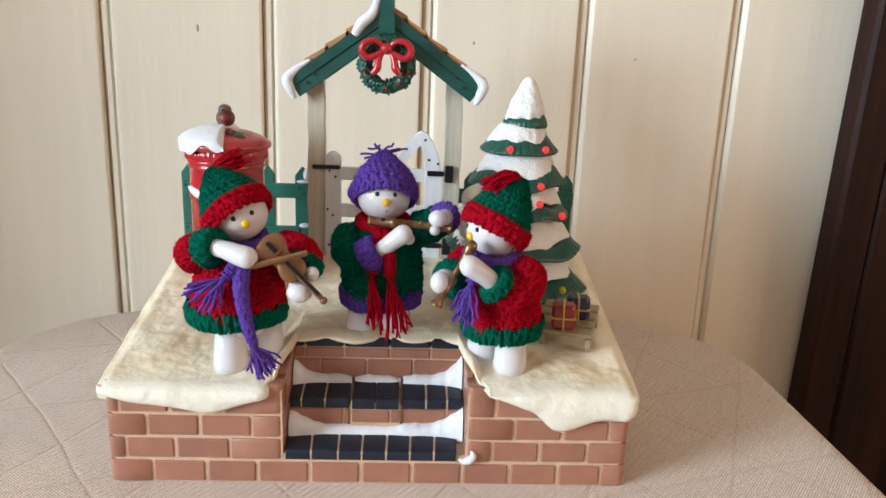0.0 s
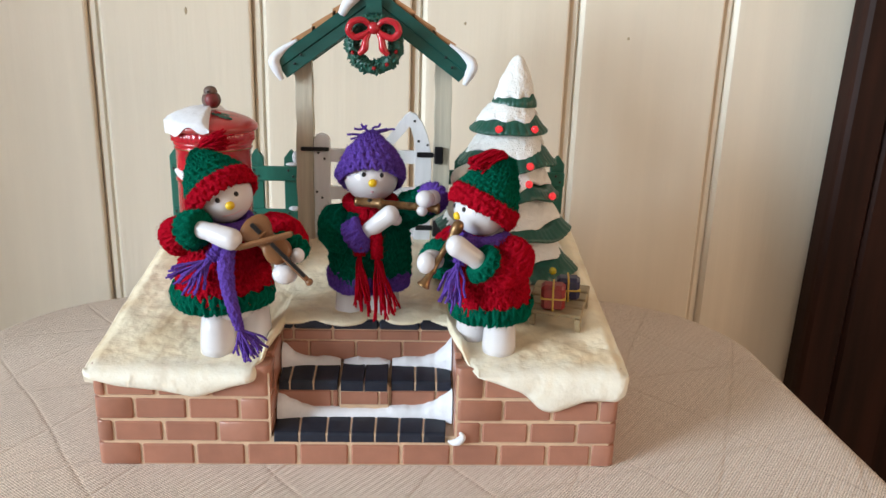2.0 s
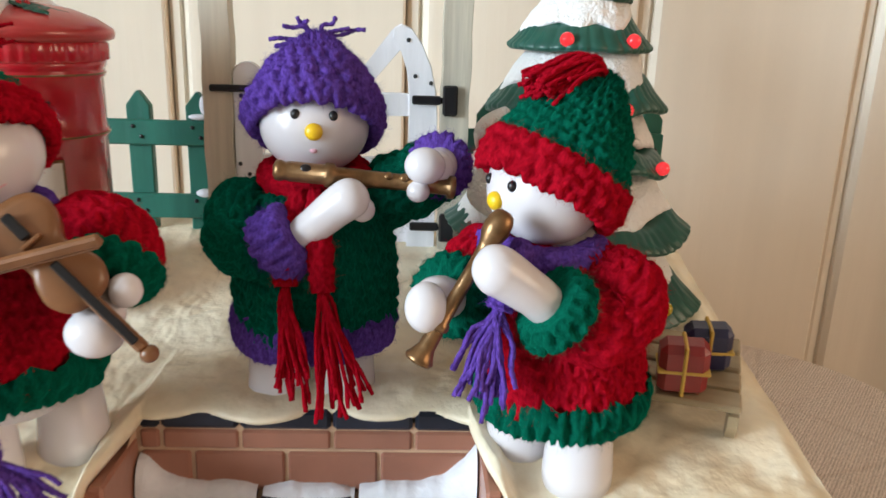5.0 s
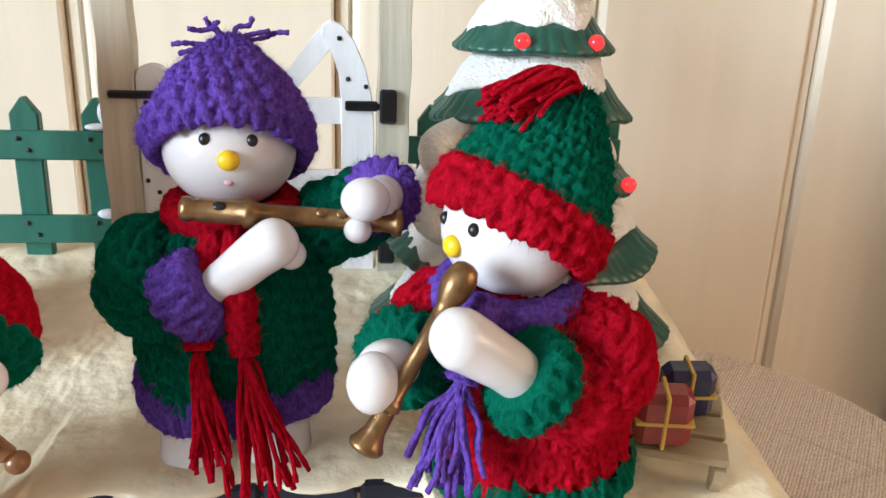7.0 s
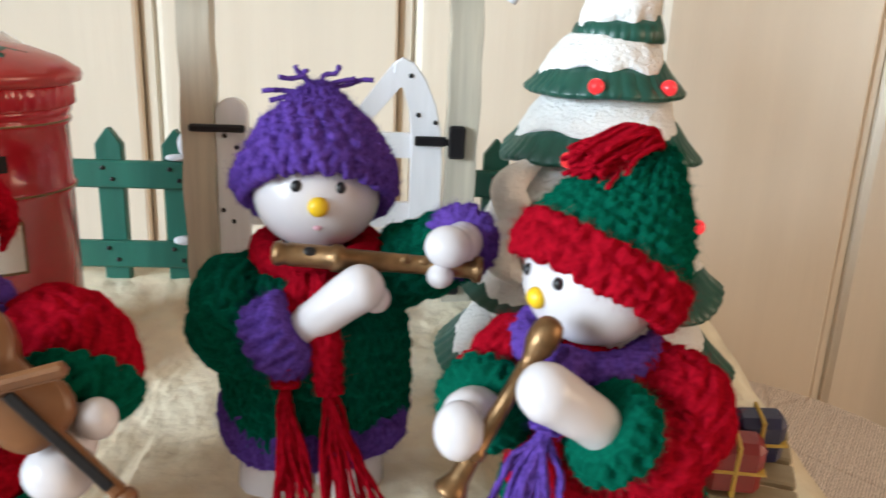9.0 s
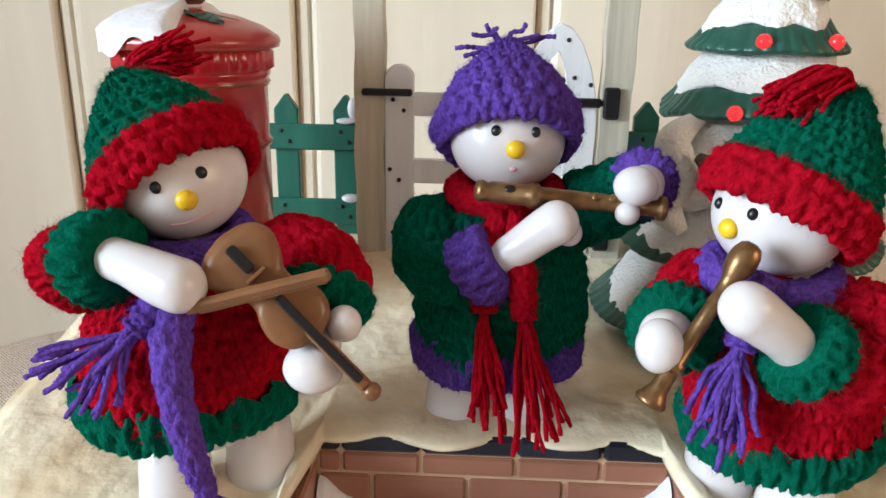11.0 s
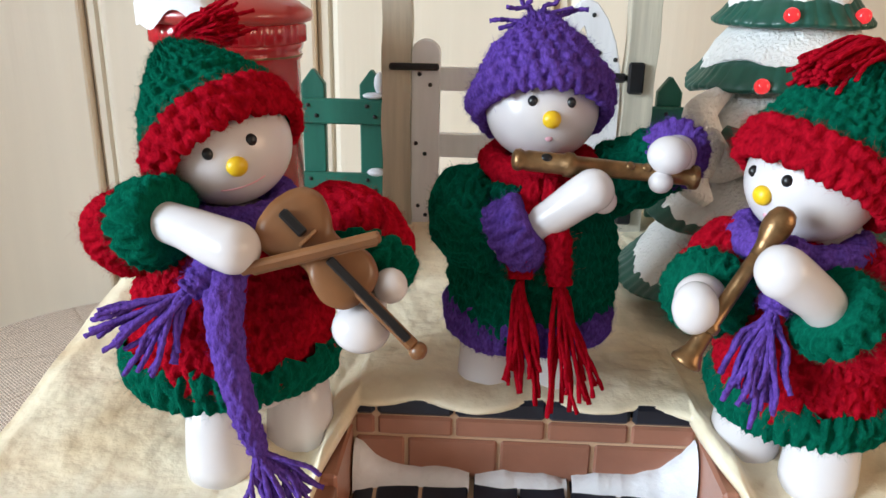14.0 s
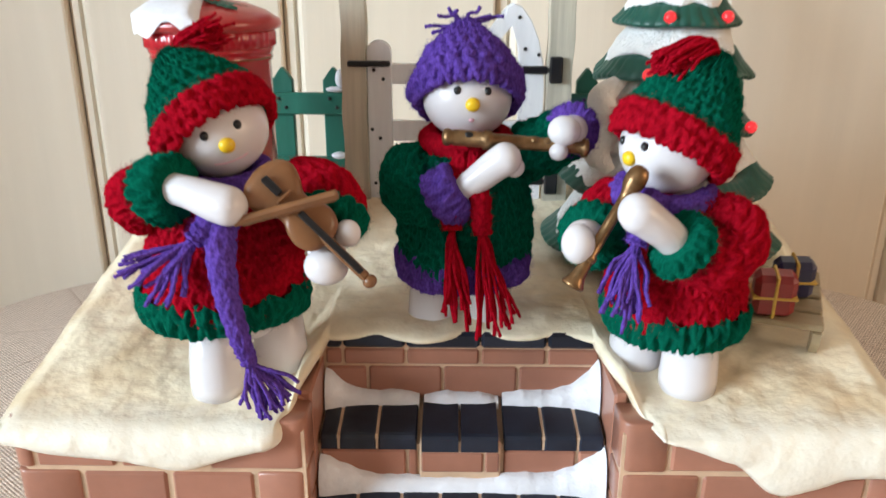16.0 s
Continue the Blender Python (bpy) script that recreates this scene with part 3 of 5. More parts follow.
        h = np.interp(t, np.linspace(0, 1, len(hs)), hs)
        h = np.convolve(np.pad(h, 4, "edge"), np.ones(9) / 9, "valid")
        h = h * (1 + 0.07 * np.sin(xs * 700) * np.sin(xs * 310))
        dep = 0.0034 + 0.30 * h
        p = []
        for a in np.linspace(0, 1, 9):
            ca, sa = math.cos(a * math.pi / 2), math.sin(a * math.pi / 2)
            p.append(np.stack([xs, yb - dep * ca ** 0.8, zf - 0.0012 + (h + 0.0012) * sa ** 0.9 - 0.10 * dep * ca], -1))
        p = np.array(p)
        p[..., 2] += vnoise(p, 500) * 0.00025
        Geo().grid(p).make("snow_drift", M["drift"], b, label="white painted snow drifted along a step")
    g = Geo().tube(spline([(0.0440, -0.0010, 0.0150), (0.0466, -0.0012, 0.0142), (0.0496, -0.0012, 0.0150), (0.0512, -0.0010, 0.0172), (0.0500, -0.0006, 0.0196)], 24), [0.0005, 0.0016, 0.0022, 0.0018, 0.0005], nu=12)
    g.make("snow_blob", M["drift"], b)

    # snow sheet
    xs = np.unique(np.r_[np.linspace(-0.1322, 0.1322, 230), np.linspace(-0.058, -0.0395, 70), np.linspace(0.040, 0.060, 60)])

    def front(x):
        ys = np.full_like(x, -0.0030)
        scal = 0.0388 + 0.0016 * np.sin(x * 210 + 0.6) + 0.0011 * np.sin(x * 95)
        left = smooth01(np.interp(x, [-0.0560, -0.0520, -0.0500, -0.0482, -0.0455, -0.0430, -0.0412], [0.0, 0.10, 0.24, 0.38, 0.56, 0.74, 1.0]))
        right = 1 - np.clip((x - 0.0440) / 0.0135, 0, 1) ** 0.75
        inside = np.minimum(left, right)
        return ys + (scal - ys) * np.clip(inside, 0, 1)

    corner = np.clip((np.abs(xs) - 0.1262) / 0.0060, 0, 1)
    ys = front(xs) + 0.0044 * (1 - np.sqrt(1 - 0.96 * corner ** 2))
    lip = np.interp(xs, [-0.1340, -0.1314, -0.1163, -0.0950, -0.0789, -0.0597, -0.0459, -0.042, 0.046, 0.0556, 0.0816, 0.0880, 0.0930, 0.0975, 0.113, 0.1302, 0.1341],
                    [0.0510, 0.0492, 0.0447, 0.0425, 0.0390, 0.0456, 0.0485, 0.0560, 0.0580, 0.0520, 0.0425, 0.0345, 0.0322, 0.0326, 0.0392, 0.0384, 0.0470])
    k = np.ones(7) / 7
    lip = np.convolve(np.pad(lip, 3, "edge"), k, "valid")
    inside = smooth01((ys - 0.004) / 0.01)
    lift = 0.0046 * inside
    top = ground(ys) + lift
    low = lip * (1 - inside) + (top - 0.0050) * inside
    rows = []
    rows.append(np.stack([xs, ys + 0.0022, low - 0.0002], -1))
    rows.append(np.stack([xs, ys + 0.0006, low - 0.0006], -1))
    for a in (0.06, 0.2, 0.4, 0.6, 0.8, 0.93):
        rows.append(np.stack([xs, ys - (0.0022 + 0.0010 * inside) * math.sin(a * math.pi) ** 0.6 - 0.0004, low + (top - 0.0012 - low) * a], -1))
    rows.append(np.stack([xs, ys + 0.0006, top - 0.0002], -1))
    for f in np.linspace(0.012, 1, 120):
        y = ys + 0.0006 + (0.1585 - ys) * f
        rows.append(np.stack([xs, y, ground(y) + lift * (1 - smooth01((y - ys) / 0.035))], -1))
    p = np.array(rows)
    edge = np.minimum(1, (0.1322 - np.abs(p[..., 0])) / 0.006)
    p[..., 2] -= 0.0022 * (1 - smooth01(edge)) * (np.arange(len(p)) >= 8)[:, None]
    nz = vnoise(p, 55) * 0.0011 + vnoise(p, 170, 5) * 0.0005 + vnoise(p, 420, 9) * 0.0003
    p[8:, :, 2] += nz[8:] * np.minimum(1, (p[8:, :, 1] + 0.01) / 0.02)
    p[2:8, :, 1] -= np.abs(nz[2:8]) * 0.8
    sheet = Geo().grid(p)
    for i, s in ((0, -1), (len(xs) - 1, 1)):
        e = p[8:, i]
        sag = np.stack([0 * e[:, 0], 0 * e[:, 0], -0.0016 * np.abs(np.sin(e[:, 1] * 130))], -1)
        q = np.array([e, e + (s * 0.0012, 0, -0.0016), e + (s * 0.0016, 0, -0.0042), e + (s * 0.0008, 0, -0.0072) + sag, e + (-s * 0.004, 0, -0.0078) + sag])
        sheet.grid(q, flip=s < 0)
        sheet.poly(p[:9, i], [list(range(9)) if s > 0 else list(range(9))[::-1]])
        sheet.poly(q[:, 0], [list(range(5)) if s < 0 else list(range(5))[::-1]])
    e = p[-1]
    sheet.grid(np.array([e, e + (0, 0.0008, -0.004), e + (0, -0.003, -0.02)]))
    sheet.make("snow_sheet", M["snow"], b, label="cream painted snow with brown stains and a dripping lip")


# ---------------------------------------------------------------- pillar box with a bird


def pillar_box():
    o = (-0.0885, 0.0940, ground(0.094) - 0.001)
    b = holder("pillar_box", o, "glossy red pillar box with a snow-covered lid on the plinth", "post box")
    z = lambda w: w - o[2]
    g = Geo()
    g.lathe([(0.0205, 0), (0.0205, z(0.1270)), (0.0212, z(0.1275)), (0.0212, z(0.1292)), (0.0206, z(0.1297)), (0.0206, z(0.1448)), (0.0213, z(0.1453)), (0.0213, z(0.1470)), (0.0209, z(0.1474)), (0.0216, z(0.1480)), (0.0220, z(0.1500))], nu=64)
    g.make("body", M["red"], b)
    # fluted band below the lid
    nu = 168
    ph = np.arange(nu) / nu * 2 * math.pi
    flute = 1 + 0.014 * np.clip(np.sin(ph * 42) * 2, -1, 1)
    rows = []
    for r, h in ((0.0220, 0.1498), (0.0226, 0.1503), (0.0226, 0.1548), (0.0220, 0.1556)):
        k = flute if r > 0.0222 else 1
        rows.append(np.stack([r * k * np.cos(ph), r * k * np.sin(ph), np.full(nu, z(h))], -1))
    Geo().grid(np.array(rows), wrap=True).make("fluted_band", M["red"], b)
    Geo().lathe([(0.0218, z(0.1552)), (0.0246, z(0.1562)), (0.0251, z(0.1578)), (0.0246, z(0.1592)), (0.0200, z(0.1622)), (0.0130, z(0.1648)), (0.0060, z(0.1660)), (0.0004, z(0.1662))], nu=64).make("lid", M["lidred"], b)
    for h in (0.1283, 0.1462):
        Geo().lathe([(0.0210, z(h - 0.0004)), (0.02155 if h > 0.14 else 0.02145, z(h - 0.0002)), (0.02155 if h > 0.14 else 0.02145, z(h + 0.0002)), (0.0210, z(h + 0.0004))], nu=64, caps=False).make("gold_line", M["gold"], b, label="thin gold painted line")

    def patch(name, a0, a1, z0, z1, r, mat, label=""):
        a = np.radians(np.linspace(a0, a1, 12))
        rows = []
        for h, d in ((z0, -0.002), (z0, 0), (z1, 0), (z1, -0.002)):
            rows.append(np.stack([(r + d) * np.sin(a), -(r + d) * np.cos(a), np.full(12, z(h))], -1))
        return Geo().grid(np.array(rows), cap0=False).make(name, M[mat], b, smooth=False, label=label)

    patch("mail_slot", 6, 38, 0.1350, 0.1392, 0.02075, "black", "black letter slot")
    patch("notice_frame", -2, 44, 0.1085, 0.1222, 0.02085, "gold")
    patch("notice", 0, 42, 0.1093, 0.1214, 0.02105, "label", "pale blank collection notice")
    for zc in (0.1315, 0.1010):
        t = np.linspace(0, 1, 24)
        av = np.radians(-66 + 46 * t)
        half = 0.0026 * np.sin(np.pi * np.clip(t * 0.94 + 0.03, 0, 1)) ** 0.5
        mid = zc + 0.0022 - 0.0048 * t + 0.0016 * t * t
        rows = [np.stack([q * np.sin(av), -q * np.cos(av), z(mid + k * half)], -1) for q, k in ((0.0200, -1), (0.0212, -0.9), (0.0219, -0.4), (0.0219, 0.4), (0.0212, 0.9), (0.0200, 1))]
        Geo().grid(np.array(rows)).make("snow_patch", M["drift"], b)
    # snow over half of the lid
    nu, nv = 60, 22
    a = np.linspace(radians(74), radians(279), nu)
    side = smooth01(np.minimum(a - a[0], a[-1] - a) / 0.14)
    rows = []
    for f in np.linspace(0, 1, nv):
        r = 0.0030 + (0.0258 - 0.0030) * min(1, f / 0.8) - 0.0006 * max(0, f - 0.8)
        lid = np.interp(r, [0.0, 0.006, 0.013, 0.020, 0.0246, 0.0268], [0.1664, 0.1660, 0.1648, 0.1622, 0.1594, 0.1572])
        h = lid + 0.0030 * (0.15 + 0.85 * side)
        if f > 0.8:
            h = h - (f - 0.8) / 0.2 * (0.0052 + 0.0022 * np.sin(a * 5 + 1) + 0.0012 * np.sin(a * 11)) * (0.3 + 0.7 * side)
        rows.append(np.stack([r * np.cos(a), r * np.sin(a), h - o[2]], -1))
    p = np.array(rows)
    p[..., 2] += vnoise(p, 260) * 0.0005
    e0, e1 = p[:, 0] + (0, 0, -0.003), p[:, -1] + (0, 0, -0.003)
    p = np.concatenate([e0[:, None], p, e1[:, None]], 1)
    Geo().grid(p).make("lid_snow", M["drift"], b, label="thick white painted snow on the lid")
    g = Geo()
    for cx, cy, a in ((0.0100, -0.0075, 25), (0.0085, -0.0120, -20), (0.0060, -0.0090, 60)):
        m = pose(cx, cy, z(0.1650) - 0.0008, 0, 14, a)
        pts = []
        for k in range(17):
            t = k / 16
            w = 0.0024 * math.sin(math.pi * t) * (1 + 0.45 * math.cos(t * math.pi * 8))
            pts.append([(-0.0060 + 0.012 * t, -w, 0), (-0.0060 + 0.012 * t, 0, 0.0010), (-0.0060 + 0.012 * t, w, 0)])
        g.grid(xf(np.array(pts), m))
    g.make("holly", M["tree"], b, label="small green holly sprig")
    g = Geo()
    for k in range(3):
        g.ball((0.0045 + 0.0016 * (k % 2), -0.0082 - 0.0013 * k, z(0.1656)), 0.0011, nu=10, nv=8)
    g.make("holly_berries", M["berry"], b)
    # bird, one plain mesh
    g = Geo()
    g.ball((0, 0, 0.0052), (0.0052, 0.0056, 0.0052), 0)
    g.ball((0, -0.0012, 0.0098), (0.0037, 0.0036, 0.0032), 0)
    g.ball((0.0006, -0.0022, 0.0054), (0.0040, 0.0042, 0.0042), 1)
    g.ball((-0.0004, -0.0054, 0.0100), (0.0006, 0.0012, 0.0006), 2, nu=8, nv=6)
    g.box(-0.0016, 0.0016, 0.004, 0.0095, 0.0030, 0.0042, 0.0004, 0)
    g.ball((0, 0, 0.0004), (0.0034, 0.0034, 0.0012), 3)
    bird = g.make("bird_figurine", [M["robin"], M["robinred"], M["nail"], M["drift"]])
    bird.location = (-0.0885, 0.0940, 0.1668)
    tagged(bird, "small brown bird with a dark red breast on the lid", "bird figurine")


# ---------------------------------------------------------------- fence, gate and arch


def nails(parent, pts, y, r=0.0008):
    for x, z in pts:
        Geo().ball((x, y, z), (r, r * 0.6, r), nu=8, nv=6).make("nail", M["nail"], parent)


def fence(name, xs, x0, x1, snow):
    yf = 0.1470
    gz = ground(yf) - 0.002
    b = holder(name, (0, 0, 0), "green painted picket fence with dabs of snow on the plinth", "fence", "picket fence")
    for x in xs:
        g = Geo()
        w = 0.0043
        zz = [(gz, 1.0), (0.1312, 1.04), (0.1365, 0.12)]
        p = np.array([[(x - w * k, yf, z), (x - w * k + 0.0005, yf - 0.0004, z), (x + w * k - 0.0005 * k, yf - 0.0004, z), (x + w * k, yf, z), (x + w * k, yf + 0.003, z), (x - w * k, yf + 0.003, z)] for z, k in zz])
        g.grid(p, wrap=True, cap1=True, flip=False)
        g.make("picket", M["green"], b, smooth=False)
        if snow and abs(x - xs[-1]) < 1e-6:
            Geo().ball((x + 0.0032, yf - 0.0006, 0.1320), (0.0022, 0.0026, 0.0040)).make("snow_dab", M["drift"], b)
            Geo().ball((x + 0.0010, yf - 0.0014, 0.1275), (0.0042, 0.0022, 0.0012)).make("snow_dab", M["drift"], b)
            Geo().ball((x + 0.0018, yf - 0.0016, 0.0985), (0.0036, 0.0022, 0.0018)).make("snow_dab", M["drift"], b)
        nails(b, [(x - 0.0014, 0.1238), (x + 0.0016, 0.1200)], yf - 0.0034)
        nails(b, [(x - 0.0014, 0.0958), (x + 0.0016, 0.0918)], yf - 0.0034)
    for z0, z1 in ((0.1168, 0.1262), (0.0888, 0.0982)):
        Geo().box(x0, x1, yf - 0.0032, yf - 0.0003, z0, z1, 0.0006).make("rail", M["green"], b, smooth=False)


def arch():
    b = holder("lych_gate", (0, 0, 0), "timber arch with a green gabled roof standing on the plinth", "garden arch")
    for x in (-0.0428, 0.0424):
        g = Geo()
        zz = np.linspace(ground(0.137) - 0.003, 0.196, 24)
        p = []
        for z in zz:
            d = 0.00025 * math.sin(z * 260 + x * 900) + 0.0002 * math.sin(z * 90)
            p.append([(x - 0.0050 + d, 0.1345, z), (x + 0.0050 + d, 0.1345, z), (x + 0.0052 + d, 0.1350, z), (x + 0.0052 + d, 0.1425, z), (x - 0.0052 + d, 0.1425, z), (x - 0.0052 + d, 0.1350, z)])
        g.grid(np.array(p), wrap=True, cap1=True)
        g.make("post", M["post"], b, smooth=False)
    # two bargeboards in front, two at the back, slats between
    for s in (-1, 1):
        for y0 in (0.1275, 0.1560):
            lo, up = np.array([0.0515, 0.1828]), np.array([0.0, 0.2200])
            d = (up - lo) / np.linalg.norm(up - lo)
            nrm = np.array([-d[1], d[0]]) * -1
            nrm = np.array([abs(nrm[0]), abs(nrm[1])])
            g = Geo()
            ends = []
            for t in np.linspace(0, 1, 12):
                q = lo + (up - lo) * t
                w = 0.0132
                a, c = q, q + nrm * w
                if t == 1:
                    c = np.array([0.0, up[1] + w / nrm[1]])
                ends.append([(s * a[0], y0, a[1]), (s * a[0], y0 - 0.0002, a[1] + 0.0006), (s * (a[0] * 0.5 + c[0] * 0.5), y0 + 0.0004, (a[1] + c[1]) / 2), (s * (a[0] * .45 + c[0] * .55), y0 - 0.0006, a[1] * .45 + c[1] * .55), (s * c[0], y0 - 0.0006, c[1]), (s * c[0], y0 + 0.0042, c[1]), (s * a[0], y0 + 0.0042, a[1])])
            g.grid(np.array(ends), wrap=True, cap0=True, cap1=True, flip=s > 0)
            g.make("bargeboard", M["roofgreen"], b, smooth=False)
        # overlapping slats of the roof
        for k in range(5):
            t0, t1 = k / 5, (k + 1) / 5 + 0.03
            lo, up = np.array([0.0608, 0.1932]), np.array([0.0, 0.2378])
            q0, q1 = lo + (up - lo) * t0, lo + (up - lo) * min(1, t1)
            g = Geo()
            h0, h1 = 0.0030, 0.0010
            p = [[(s * q0[0], y, q0[1] - 0.001), (s * q0[0], y, q0[1] + h0), (s * q1[0], y, q1[1] + h1), (s * q1[0], y, q1[1] - 0.001)] for y in (0.1288, 0.1300, 0.159, 0.1602)]
            g.grid(np.array(p), wrap=True, cap0=True, cap1=True, flip=s < 0)
            g.make("roof_slat", M["rooftile"], b, smooth=False)
        # snow along the eaves
        g = Geo()
        g.tube(spline([(s * 0.0545, 0.1268, 0.1815), (s * 0.0572, 0.1265, 0.1875), (s * 0.0588, 0.1270, 0.1928), (s * 0.0545, 0.1280, 0.1982), (s * 0.0450, 0.1282, 0.2048)], 30), [0.0014, 0.0030, 0.0034, 0.0024, 0.0010], nu=12)
        g.tube(spline([(s * 0.0584, 0.1270, 0.1930), (s * 0.0592, 0.1440, 0.1945), (s * 0.0584, 0.1600, 0.1930)], 16), [0.0032, 0.0036, 0.0028], nu=12)
        g.make("eaves_snow", M["drift"], b)
    g = Geo()
    g.tube(spline([(-0.0190, 0.1275, 0.2200), (-0.0150, 0.1262, 0.2265), (-0.0085, 0.1262, 0.2325), (-0.0050, 0.1275, 0.2420)], 24), [0.0024, 0.0034, 0.0030, 0.0022], nu=12)
    g.make("eaves_snow", M["drift"], b)
    g = Geo()
    p = [[(-w, 0.1235, z), (w, 0.1235, z), (w, 0.1290, z), (-w, 0.1290, z)] for z, w in ((0.2215, 0.0048), (0.2290, 0.0046), (0.2400, 0.0034), (0.2520, 0.0024))]
    g.grid(np.array(p), wrap=True, cap0=True, cap1=True)
    g.make("finial", M["roofgreen"], b, smooth=False)
    Geo().box(-0.0040, 0.0040, 0.1280, 0.1600, 0.2360, 0.2430, 0.0008).make("ridge", M["roofgreen"], b, smooth=False)
    nails(b, [(-0.0468, 0.1912), (-0.0430, 0.1965), (0.0428, 0.1972), (0.0468, 0.1915)], 0.1266, 0.0009)

    g = Geo()
    n = 120
    a = np.linspace(0, 2 * math.pi, n, endpoint=False)
    c = np.stack([0.0138 * np.cos(a), 0 * a, 0.0138 * np.sin(a)], -1)
    rows = []
    for k in range(16):
        t = k / 16 * 2 * math.pi
        r = 0.0044
        rows.append(np.stack([(0.0138 + r * math.cos(t)) * np.cos(a), np.full(n, -r * math.sin(t) * 0.9), (0.0138 + r * math.cos(t)) * np.sin(a)], -1))
    rows.append(rows[0])
    p = np.array(rows)
    p += (vnoise(p, 900)[..., None]) * 0.0011 * np.sign(p - c[None])
    g.grid(p, wrap=True)
    rnd = random.Random(4)
    for k in range(170):
        t, q = rnd.uniform(0, 6.283), rnd.uniform(-0.4, 3.5)
        rr = 0.0138 + 0.0043 * math.cos(q)
        m = pose(rr * math.cos(t), -0.0042 * math.sin(q), rr * math.sin(t), rnd.uniform(0, 360), rnd.uniform(0, 360), 0)
        g.ball((0, 0, 0), (0.0018, 0.0007, 0.0010), 0, 6, 5, m)
    w = holder("wreath", (0, 0, 0), "green leafy wreath with red berries hung on the gable", "wreath", mtx=pose(0.0004, 0.1235, 0.2034) @ Matrix.Diagonal((0.93, 1, 0.93, 1)))
    g.make("ring", M["tree"], w)
    for t in (200, 270, 305, 345):
        Geo().ball((0.0142 * math.cos(radians(t)), -0.0046, 0.0142 * math.sin(radians(t))), 0.0013, nu=10, nv=8).make("berry", M["berry"], w)
    bow = Geo()
    for s in (-1, 1):
        bow.tube(spline([(s * 0.001, -0.0060, 0.0130), (s * 0.0070, -0.0075, 0.0178), (s * 0.0140, -0.0080, 0.0165), (s * 0.0165, -0.0075, 0.0110), (s * 0.0125, -0.0070, 0.0070), (s * 0.0070, -0.0068, 0.0085), (s * 0.001, -0.0060, 0.0125)], 40), [0.0016, 0.0022, 0.0024, 0.0023, 0.0016], nu=12)
        bow.tube(spline([(s * 0.0015, -0.0058, 0.0120), (s * 0.0050, -0.0066, 0.0060), (s * 0.0062, -0.0070, 0.0000), (s * 0.0098, -0.0072, -0.0040)], 24), [0.0012, 0.0022, 0.0028, 0.0016], nu=12)
    bow.ball((0, -0.0066, 0.0130), (0.0042, 0.0034, 0.0040))
    bow.v = [q * (0.94, 1, 0.94) - (0, 0, 0.0020) for q in bow.v]
    bow.make("bow", M["red"], w, label="glossy red ribbon bow")


def gate():
    b = holder("garden_gate", (0, 0, 0), "white painted five-bar garden gate, closed, between the posts", "gate")
    y0, y1 = 0.1378, 0.1408
    gz = ground(0.139) - 0.001

    def plank(name, outline, ya=y0, yb=y1):
        o = np.array(outline)
        c = o.mean(0)
        i = c + (o - c) * np.maximum(0.0, 1 - 0.0005 / (np.linalg.norm(o - c, axis=1)[:, None] + 1e-9))
        rows = [np.c_[i[:, 0], np.full(len(o), ya), i[:, 1]], np.c_[o[:, 0], np.full(len(o), ya + 0.0005), o[:, 1]], np.c_[o[:, 0], np.full(len(o), yb), o[:, 1]]]
        Geo().grid(np.array(rows), wrap=True, cap0=True, cap1=True).make(name, M["gate"], b, smooth=False)

    arc = [(-0.0325 + 0.0051 * math.cos(a), 0.1440 + 0.0048 * math.sin(a)) for a in np.linspace(0, math.pi, 12)]
    plank("stile", [(-0.0274, gz), *arc, (-0.0376, gz)], y0 - 0.0012, y1)
    curve = [(0.0362, gz), (0.0362, 0.1300), (0.0356, 0.1400), (0.0335, 0.1490), (0.0300, 0.1570), (0.0262, 0.1620), (0.0225, 0.1636), (0.0200, 0.1622), (0.0195, 0.1590), (0.0225, 0.1540), (0.0248, 0.1470), (0.0256, 0.1380), (0.0256, gz)]
    plank("stile", curve, y0 - 0.0012, y1)
    for z0, z1 in ((0.1309, 0.1392), (0.1068, 0.1155), (0.0830, 0.0905)):
        plank("rail", [(0.0262, z0), (0.0262, z1), (-0.0280, z1), (-0.0280, z0)])
    plank("brace", [(0.0215, 0.1630), (0.0190, 0.1612), (-0.0060, 0.1285), (-0.0020, 0.1262), (0.0235, 0.1560)], y0 - 0.0006, y1)
    plank("brace", [(0.0240, 0.1080), (0.0240, 0.1010), (-0.0270, 0.0840), (-0.0270, 0.0905)], y0 + 0.0008, y1 + 0.0015)
    nails(b, [(-0.0347, 0.1368), (-0.0309, 0.1331), (-0.0359, 0.1120), (-0.0326, 0.1082), (-0.0350, 0.0885), (-0.0322, 0.0850), (0.0251, 0.1580), (0.0278, 0.1455), (0.0335, 0.1432)], y0 - 0.0014)
    Geo().box(-0.0452, -0.0276, 0.1325, 0.1350, 0.1384, 0.1408, 0.0006).make("latch_bar", M["black"], b, smooth=False)
    for z in (0.1372, 0.0900):
        Geo().box(0.0268, 0.0400, 0.1345, 0.1362, z - 0.0016, z + 0.0016, 0.0005).make("hinge_strap", M["black"], b, smooth=False)
        Geo().box(0.0378, 0.0432, 0.1318, 0.1346, z - 0.0052, z + 0.0056, 0.0007).make("hinge_plate", M["black"], b, smooth=False)


# ---------------------------------------------------------------- fir tree


